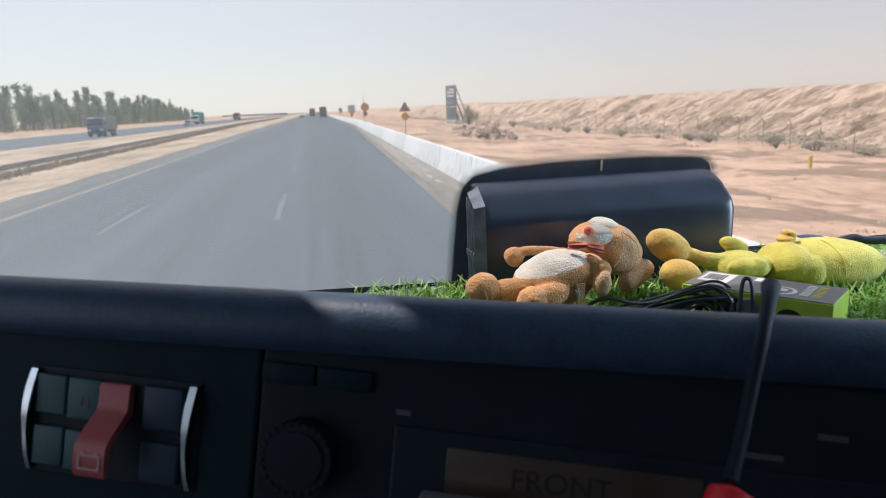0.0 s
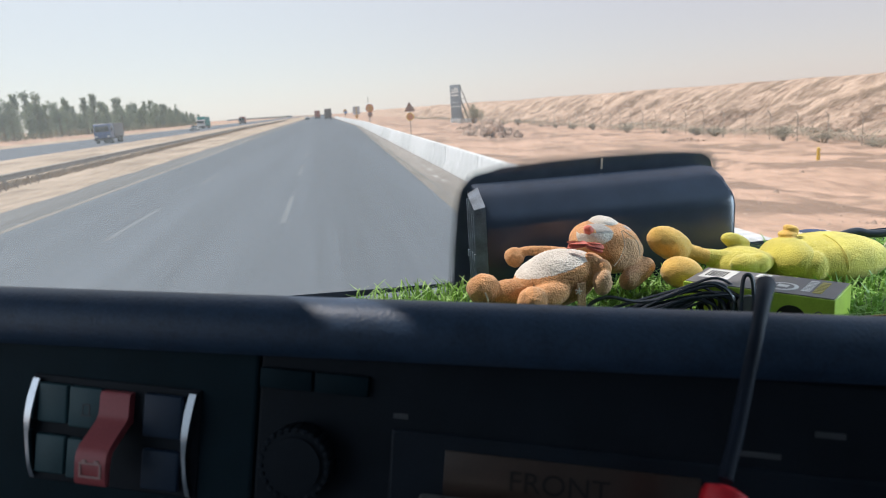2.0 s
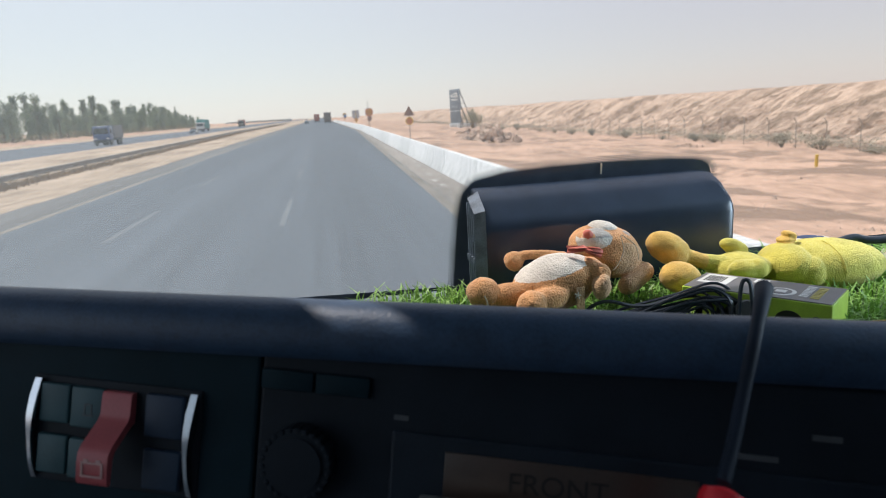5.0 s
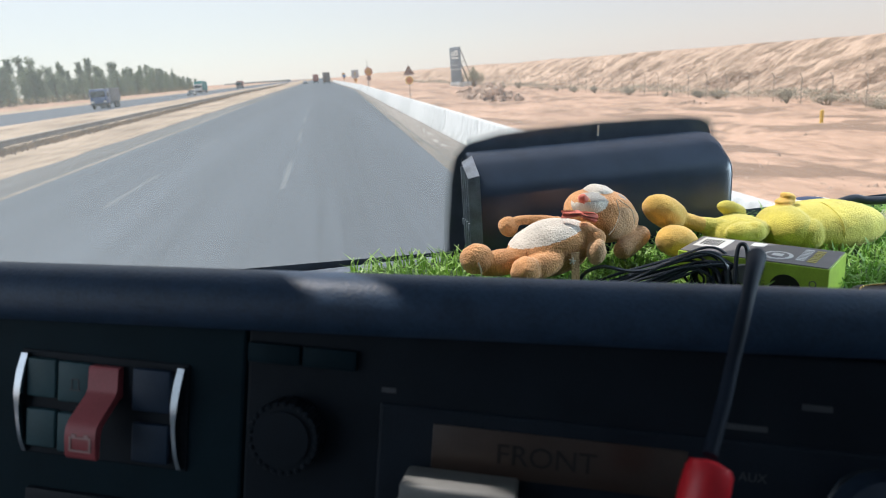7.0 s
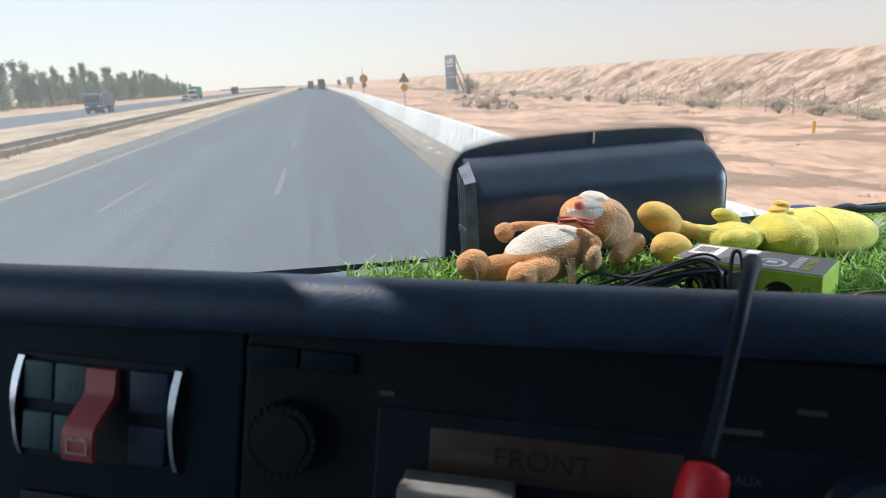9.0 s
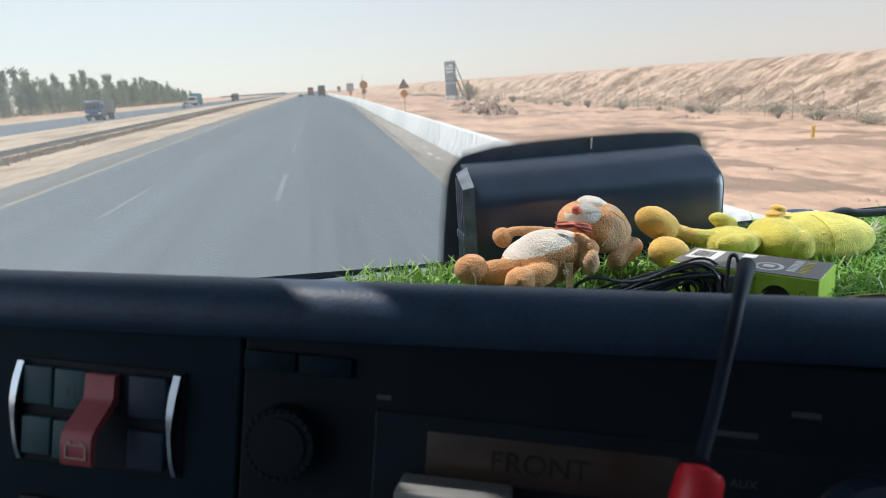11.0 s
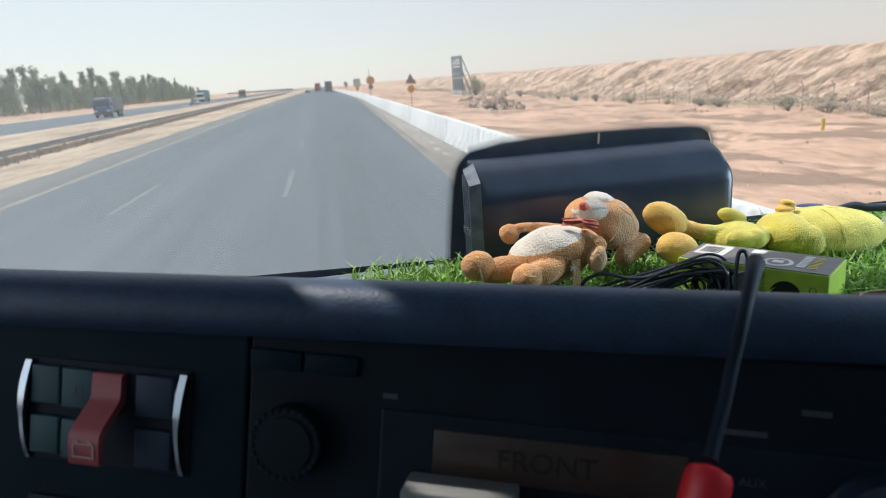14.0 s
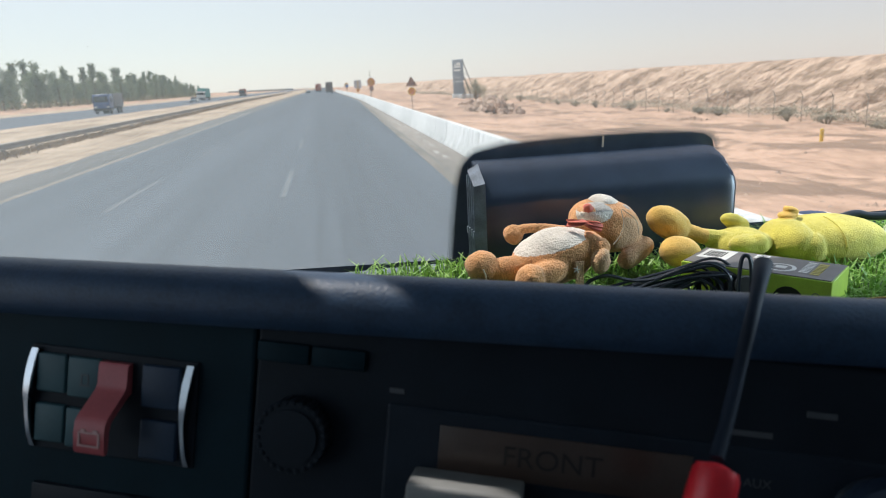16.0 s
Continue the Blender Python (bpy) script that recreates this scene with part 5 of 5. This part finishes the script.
def build_brown_toy():
    p = Plush()
    BR, PALE, WH, RED, TH, GR, SEAM, BSEAM = range(8)

    # body, with the white front patch on top
    def body(n):
        return WH if (n.z > 0.42 + 0.10 * n.x * n.x and -0.86 < n.x < 0.80) else BR
    p.blob((0.2450, 0.668, 2.2880), (0.0440, 0.031, 0.0275), (0, -13, -8), pick=body, seg=44, lump=0.05, seed=1)
    # the far leg with its round foot, and the near one folded in front
    p.blob((0.1705, 0.662, 2.2868), (0.0162, 0.0155, 0.0148), (0, 10, 0), lump=0.08, seed=3)
    p.blob((0.1960, 0.664, 2.2800), (0.0290, 0.0140, 0.0128), (0, -5, 0), lump=0.06, seed=2)
    p.blob((0.2090, 0.632, 2.2790), (0.0140, 0.0140, 0.0128), (0, -8, 0), lump=0.10, seed=5)
    p.blob((0.2280, 0.640, 2.2800), (0.0235, 0.0130, 0.0118), (0, -11, 10), lump=0.06, seed=4)
    # arms
    p.blob((0.2118, 0.697, 2.3060), (0.0098, 0.0100, 0.0104), (0, -25, 0), lump=0.1, seed=6)
    p.limb(spline([(0.2150, 0.697, 2.3085), (0.2233, 0.695, 2.3115), (0.2434, 0.690, 2.3112), (0.2600, 0.685, 2.3090)], 5), 0.0050)
    p.blob((0.2803, 0.638, 2.2870), (0.0088, 0.0090, 0.0130), (0, 8, 0), mat=PALE, lump=0.08, seed=7)
    p.blob((0.2822, 0.646, 2.2985), (0.0102, 0.0100, 0.0098), (0, 0, 0), lump=0.05, seed=8)
    p.blob((0.2770, 0.655, 2.3040), (0.0110, 0.0120, 0.0085), (0, 20, 0), lump=0.05, seed=16)

    # head, pale at the far side
    def head(n):
        return PALE if n.x > 0.12 and n.z < 0.55 else BR
    p.blob((0.3120, 0.704, 2.3060), (0.0395, 0.033, 0.0275), (0, 18, 0), pick=head, seg=40, lump=0.04, seed=9)

    # snout: a white band under a grey top, brow patch and red nose
    def snout(n):
        return WH if n.z < 0.40 - 0.20 * n.x * n.x else (GR if n.x > -0.35 else BR)
    p.blob((0.2935, 0.687, 2.3230), (0.0195, 0.0165, 0.0108), (0, 5, 8), pick=snout, seg=36, lump=0.04, seed=10)
    p.blob((0.3095, 0.703, 2.3305), (0.0155, 0.0150, 0.0080), (0, 12, 0), mat=WH, seg=28, lump=0.05, seed=12)
    p.blob((0.2820, 0.6755, 2.3315), (0.0050, 0.0048, 0.0046), (0, 25, 0), mat=RED, seg=20, lump=0.05, seed=13)
    p.blob((0.3285, 0.693, 2.3225), (0.0062, 0.0060, 0.0052), (0, 30, 0), mat=GR, seg=18, lump=0.1, seed=17)
    # the long ear rolled under the head
    p.limb(spline([(0.3245, 0.676, 2.2745), (0.3380, 0.683, 2.2785), (0.3510, 0.692, 2.2830)], 4), 0.0100, PALE)

    # bow
    def wing(start, end, h0, h1, phase):
        """One pleated, flattened loop of the bow."""
        rows = []
        for i in range(9):
            s = i / 8
            c = Vector(start).lerp(Vector(end), s)
            h = h0 + (h1 - h0) * math.sin(s * math.pi * 0.62)
            rows.append([p.extra.verts.new(c + Vector((0.0014 * math.cos(2 * v) * s, -0.0022 * math.sin(2.2 * v * math.pi + phase) * (1 - 0.5 * s) - 0.002 * math.sin(s * math.pi), h * v))) for v in (-1 + j / 5 for j in range(11))])
        faces = [p.extra.faces.new((q[j], r[j], r[j + 1], q[j + 1])) for q, r in zip(rows, rows[1:]) for j in range(10)]
        for f in faces:
            f.material_index = RED
        bmesh.ops.recalc_face_normals(p.extra, faces=faces)
        bmesh.ops.solidify(p.extra, geom=faces, thickness=0.0014)
    wing((0.2690, 0.6545, 2.3232), (0.2535, 0.6575, 2.3228), 0.0018, 0.0034, 0.4)
    wing((0.2700, 0.6530, 2.3225), (0.2845, 0.6500, 2.3178), 0.0022, 0.0046, 1.2)
    p.blob((0.2692, 0.655, 2.3225), (0.0030, 0.005, 0.0030), (0, 0, 0), mat=RED, seg=16, lump=0.15, seed=18)
    # loose threads, seams and the sewn tag
    tube(p.extra, spline([(0.316, 0.6735, 2.327), (0.3165, 0.668, 2.314), (0.310, 0.664, 2.302), (0.302, 0.660, 2.296)], 5), 0.0004, 5, mat=TH)
    tube(p.extra, spline([(0.317, 0.6735, 2.328), (0.331, 0.672, 2.316), (0.336, 0.674, 2.300)], 5), 0.0004, 5, mat=TH)
    tube(p.extra, spline([(0.1680, 0.6455, 2.288), (0.1700, 0.6435, 2.281), (0.1690, 0.6420, 2.272), (0.1665, 0.6410, 2.268)], 5), 0.0008, 5, mat=TH)
    # sewn seams: down the belly, round the snout and over the brow
    turn = Euler((0, radians(-13), radians(-8))).to_matrix()

    def on_body(x, a):
        k = math.sqrt(1 - x * x)
        return Vector((0.2450, 0.668, 2.2880)) + turn @ Vector((0.0443 * x, -0.0314 * k * math.cos(a), 0.0279 * k * math.sin(a)))
    tube(p.extra, [on_body(-0.50 - 0.08 * math.cos(a), a) for a in (0.45 - 0.09 * k for k in range(12))], 0.0004, 5, mat=BSEAM)
    tube(p.extra, spline([(0.3040, 0.6925, 2.3352), (0.3060, 0.6960, 2.3370), (0.3080, 0.7000, 2.3381)], 4), 0.0006, 5, mat=SEAM)
    box(p.extra, 0.254, 0.262, 0.6345, 0.6355, 2.262, 2.290, 0.0003, 1, mat=PALE)
    for k in range(5):
        a = 1.3 * k
        tube(p.extra, [(0.2545, 0.6335, 2.2825), (0.2545 + 0.0032 * math.cos(a), 0.6335, 2.2825 + 0.0034 * math.sin(a))], 0.0007, 5, mat=WH)
    p.finish("plush_toy", "brown plush animal with white belly and red bow", [M["bear"], M["bear_pale"], M["white_plush"], M["bow"], M["thread"], M["grey_plush"], M["bark"], M["seam"]])


def build_yellow_toy():
    p = Plush()
    YE, OR, BL, WH = 0, 1, 2, 3
    # feet and ankles
    p.blob((0.3815, 0.700, 2.3030), (0.0255, 0.019, 0.0165), (0, 32, 0), mat=OR, lump=0.06, seed=20)
    p.limb(spline([(0.397, 0.697, 2.2945), (0.4060, 0.695, 2.2910), (0.4175, 0.692, 2.2870)], 4), 0.0084, OR)
    p.limb(spline([(0.4225, 0.692, 2.2855), (0.430, 0.691, 2.2840), (0.438, 0.690, 2.2830)], 3), 0.0092, YE)
    p.blob((0.3780, 0.668, 2.2790), (0.0220, 0.019, 0.0162), (0, 14, 0), mat=OR, lump=0.06, seed=21)
    # body and arms
    p.blob((0.4570, 0.690, 2.2770), (0.0345, 0.029, 0.0155), (0, -2, 0), mat=YE, lump=0.06, seed=22, seg=32)
    p.blob((0.4650, 0.710, 2.2950), (0.0180, 0.010, 0.0085), (0, 22, 0), mat=YE, lump=0.08, seed=23)
    p.blob((0.4510, 0.666, 2.2810), (0.0200, 0.012, 0.0105), (0, 4, 0), mat=YE, lump=0.06, seed=24)
    p.blob((0.4610, 0.664, 2.2810), (0.0120, 0.011, 0.0110), (0, 0, 0), mat=YE, lump=0.06, seed=30)
    # big egg-shaped head with full cheeks
    p.blob((0.5640, 0.694, 2.2700), (0.0690, 0.045, 0.0285), (0, 3, 0), mat=YE, lump=0.03, seed=25, seg=48)
    p.blob((0.5130, 0.690, 2.2745), (0.0250, 0.036, 0.0232), (0, -6, 0), mat=YE, lump=0.04, seed=26, seg=32)
    p.blob((0.5240, 0.6655, 2.2705), (0.0165, 0.0150, 0.0175), (0, -16, 0), mat=YE, lump=0.05, seed=27)
    # beak and the flat eye
    p.blob((0.5190, 0.698, 2.3005), (0.0105, 0.010, 0.0038), (0, 0, 0), mat=OR, lump=0.08, seed=28)
    p.blob((0.5235, 0.699, 2.3055), (0.0085, 0.008, 0.0042), (0, 18, 0), mat=OR, lump=0.08, seed=29)
    p.blob((0.5630, 0.714, 2.2950), (0.0230, 0.013, 0.0024), (0, 3, 0), mat=WH, seg=24)
    p.blob((0.5610, 0.713, 2.2962), (0.0170, 0.010, 0.0022), (0, 3, 0), mat=BL, seg=24)
    # seams over the head and the tuft
    pts = [(0.5540, 0.694 - 0.0443 * math.sin(a), 2.2705 + 0.0280 * math.cos(a)) for a in (0.15 + 0.1 * k for k in range(16))]
    tube(p.extra, pts, 0.0008, 6, mat=YE)
    pts = [(0.5640 + 0.0685 * math.cos(a), 0.690, 2.2700 - 0.0036 * math.cos(a) + 0.0278 * math.sin(a)) for a in (0.25 + 0.09 * k for k in range(16))]
    tube(p.extra, pts, 0.0007, 6, mat=YE)
    rnd = random.Random(5)
    for k in range(70):
        d = Vector((rnd.uniform(0.5, 1), rnd.gauss(0, 0.45), rnd.gauss(0.15, 0.45))) * 0.019
        tube(p.extra, [(0.630, 0.694, 2.264), Vector((0.630, 0.694, 2.264)) + d * 0.6 + Vector((0, 0, rnd.gauss(0, 0.001))), Vector((0.630, 0.694, 2.264)) + d], [0.0006, 0.0004, 0.0002], 4, mat=WH)
    p.finish("plush_toy", "yellow plush bird with orange feet lying on its back", [M["yellow"], M["orange"], M["blue_felt"], M["white_plush"]])


def build_carton():
    """A small grey and lime carton."""
    along = Vector((0.612, -0.791, 0)).normalized()
    across = Vector((0.791, 0.612, 0)).normalized()
    m = Matrix((along, across, Vector((0, 0, 1)))).transposed().to_4x4()
    m.translation = (0.4215, 0.5990, 2.2470)
    L, B, H = 0.0640, 0.0297, 0.0345
    c = thing("carton", "small grey and lime-green cardboard carton on the turf", "box", m)
    part("sides", a_box(-L, L, -B, B, 0, H, 0.0006, 1), M["card_green"], c)
    part("lid", a_box(-L + 0.0012, L - 0.0012, -B + 0.0014, B - 0.0012, H, H + 0.0008, 0.0003, 1), M["card_grey"], c, "dark grey printed lid")
    top = H + 0.0009
    lab = part("label", a_box(-L + 0.006, -L + 0.034, -B + 0.020, B - 0.006, top, top + 0.0003), M["truck_white"], c, "white barcode sticker")
    rnd = random.Random(2)
    u = -L + 0.010
    while u < -L + 0.026:
        w = rnd.uniform(0.0005, 0.0014)
        part("stripe", a_box(u, u + w, -B + 0.027, B - 0.012, top + 0.0003, top + 0.0005), M["lcd_ink"], lab)
        u += w + rnd.uniform(0.0006, 0.0012)
    part("label", a_box(-0.012, 0.000, 0.012, 0.024, top, top + 0.0003), M["truck_white"], c, "small white sticker")
    bm = bmesh.new()
    disc(bm, pose(0.018, -0.008, top + 0.0001), 0.0125, 0.0004, 36)
    part("badge", bm, M["truck_white"], c, "white round printed badge")
    part("badge_mark", disc(bmesh.new(), pose(0.018, -0.008, top + 0.0004), 0.0090, 0.0003, 32), M["card_grey"], c)
    part("badge_mark", a_box(0.0135, 0.0225, -0.0120, -0.0040, top + 0.0005, top + 0.0008), M["truck_white"], c)
    for k, (w0, w1, mm) in enumerate(((-0.016, 0.022, "truck_white"), (-0.018, 0.020, "card_yellow"))):
        u = 0.034 + 0.0095 * k
        v = w0
        while v < w1:
            step = rnd.uniform(0.0022, 0.0042)
            part("print", a_box(u, u + 0.0072, v, v + step, top, top + 0.0003), M[mm], c)
            v += step + 0.0019
    # long side towards the cab: readable words and a dark round picture
    side = pose(0, -B - 0.0002, 0, 90)
    writing("print", "Micro USB", 0.0050, side @ pose(0.0125, 0.020, 0, 0, 0, -90), M["lcd_ink"], c)
    part("picture", disc(bmesh.new(), side @ pose(0.031, 0.013, 0), 0.0125, 0.0005, 32), M["lcd_ink"], c)
    part("picture", disc(bmesh.new(), side @ pose(-0.012, 0.014, 0), 0.012, 0.0005, 32), M["silver"], c)
    writing("print", "OP", 0.0085, side @ pose(0.052, 0.018, 0, 0, 0, -90), M["card_grey"], c)


def build_cables():
    rnd = random.Random(14)
    c = thing("cable_coil", "tangled coil of thin black cable on the turf", "cable")
    # one bundle of turns: long arcs that rise from the near end, bend over and run back underneath
    arc = [(0.272, 0.6290, 2.2545), (0.302, 0.6195, 2.2640), (0.340, 0.6090, 2.2785), (0.368, 0.6020, 2.2860), (0.384, 0.5945, 2.2815),
           (0.3895, 0.5880, 2.2680), (0.382, 0.5870, 2.2540), (0.345, 0.6020, 2.2520), (0.300, 0.6190, 2.2515)]
    mid = Vector((0.338, 0.6080, 2.2520))
    for k in range(17):
        s = rnd.uniform(0.45, 1.04)
        wide, deep = s * rnd.uniform(0.92, 1.08), rnd.uniform(-0.012, 0.012)
        slide = Vector((rnd.gauss(0, 0.004), deep, 0))
        pts = []
        for q, at in enumerate(arc):
            d = Vector(at) - mid
            w = mid + slide + Vector((d.x * wide, d.y * wide, d.z * s)) + Vector((rnd.gauss(0, 0.0016), rnd.gauss(0, 0.0018), rnd.gauss(0, 0.0012)))
            pts.append((w.x, w.y, max(2.2505, w.z)))
        part("turn", tube(bmesh.new(), spline(pts + pts[:1], 4), 0.0014, 6), M["cable"], c)
    for k in range(5):
        cx, cy, ph = 0.372 + rnd.uniform(-0.006, 0.006), 0.594 + rnd.uniform(-0.008, 0.008), rnd.uniform(0, 6)
        rx, rz = rnd.uniform(0.010, 0.018), rnd.uniform(0.010, 0.016)
        pts = [(cx + rx * math.cos(ph + 0.6 * q), cy - 0.5 * rx * math.cos(ph + 0.6 * q) + 0.001 * q, max(2.2505, 2.264 + rz * math.sin(ph + 0.6 * q))) for q in range(11)]
        part("turn", tube(bmesh.new(), spline(pts, 3), 0.0014, 6), M["cable"], c)
    bm = tube(bmesh.new(), spline([(0.262, 0.640, 2.258), (0.2687, 0.6354, 2.2695), (0.2835, 0.6304, 2.2745), (0.305, 0.622, 2.270), (0.325, 0.615, 2.272), (0.345, 0.610, 2.280)], 6), 0.0019, 6)
    part("lead", bm, M["cable"], c)
    bm = tube(bmesh.new(), spline([(0.380, 0.572, 2.258), (0.3835, 0.577, 2.280), (0.3875, 0.5795, 2.2955), (0.3925, 0.5765, 2.2945), (0.3930, 0.573, 2.276), (0.391, 0.570, 2.256)], 6), 0.0019, 6)
    part("loop", bm, M["cable"], c)
    bm = tube(bmesh.new(), [(0.3960, 0.5880, 2.2660), (0.3950, 0.5860, 2.2668), (0.3905, 0.5765, 2.2700), (0.3898, 0.5750, 2.2705)], [0.0080, 0.0092, 0.0092, 0.0078], 24)
    part("connector", bm, M["silver"], c, "round grey connector")
    # jack lead that stands up from the radio over the rim
    j = thing("jack_cable", "thick black cable with a red plug in the radio", "cable")
    part("sleeve", tube(bmesh.new(), spline([(0.1877, 0.2974, 2.2971), (0.2003, 0.3092, 2.3108), (0.2124, 0.3207, 2.3285), (0.2243, 0.3315, 2.3463), (0.2411, 0.3509, 2.3567), (0.2558, 0.3699, 2.357)], 4), [0.0031 + 0.0018 * max(0, k - 13) / 7 for k in range(21)], 14), M["sleeve"], j)
    part("plug", tube(bmesh.new(), [(0.1872, 0.2953, 2.2945), (0.1868, 0.2949, 2.2940), (0.1856, 0.2940, 2.2918), (0.1820, 0.2918, 2.2830), (0.1768, 0.2890, 2.2640), (0.1745, 0.3000, 2.2480)], [0.0045, 0.0085, 0.0098, 0.0104, 0.0108, 0.0105], 20), M["red_plug"], j, "bright red plastic plug")
    # a black strap lying behind the yellow toy
    s = bmesh.new()
    tube(s, spline([(0.615, 0.752, 2.2740), (0.6479, 0.750, 2.2815), (0.6658, 0.745, 2.2780), (0.6975, 0.735, 2.2780), (0.76, 0.715, 2.276)], 6), 0.0048, 10)
    thing("strap", "black strap lying on the turf", "strap", bm=s, mats=M["cable"])


def build_case():
    """A slim black case with a gilt edge, lying on the turf behind the rim."""
    c = thing("spectacle_case", "slim black case with a gilt edge on the turf", "case", pose(0.486, 0.479, 2.2440, 0, 0, -19))
    bm = a_box(-0.055, 0.085, -0.022, 0.022, 0.0, 0.0310, 0.009, 3)
    part("shell", bm, M["rubber"], c)
    part("edge", tube(bmesh.new(), spline([(-0.046, -0.014, 0.0282), (-0.050, 0.000, 0.0292), (-0.046, 0.010, 0.0304), (-0.020, 0.013, 0.0314), (0.080, 0.013, 0.0314)], 5), 0.0011, 8), M["gold"], c, "thin gilt edge")


build_case()
build_turf()
build_brown_toy()
build_yellow_toy()
build_carton()
build_cables()
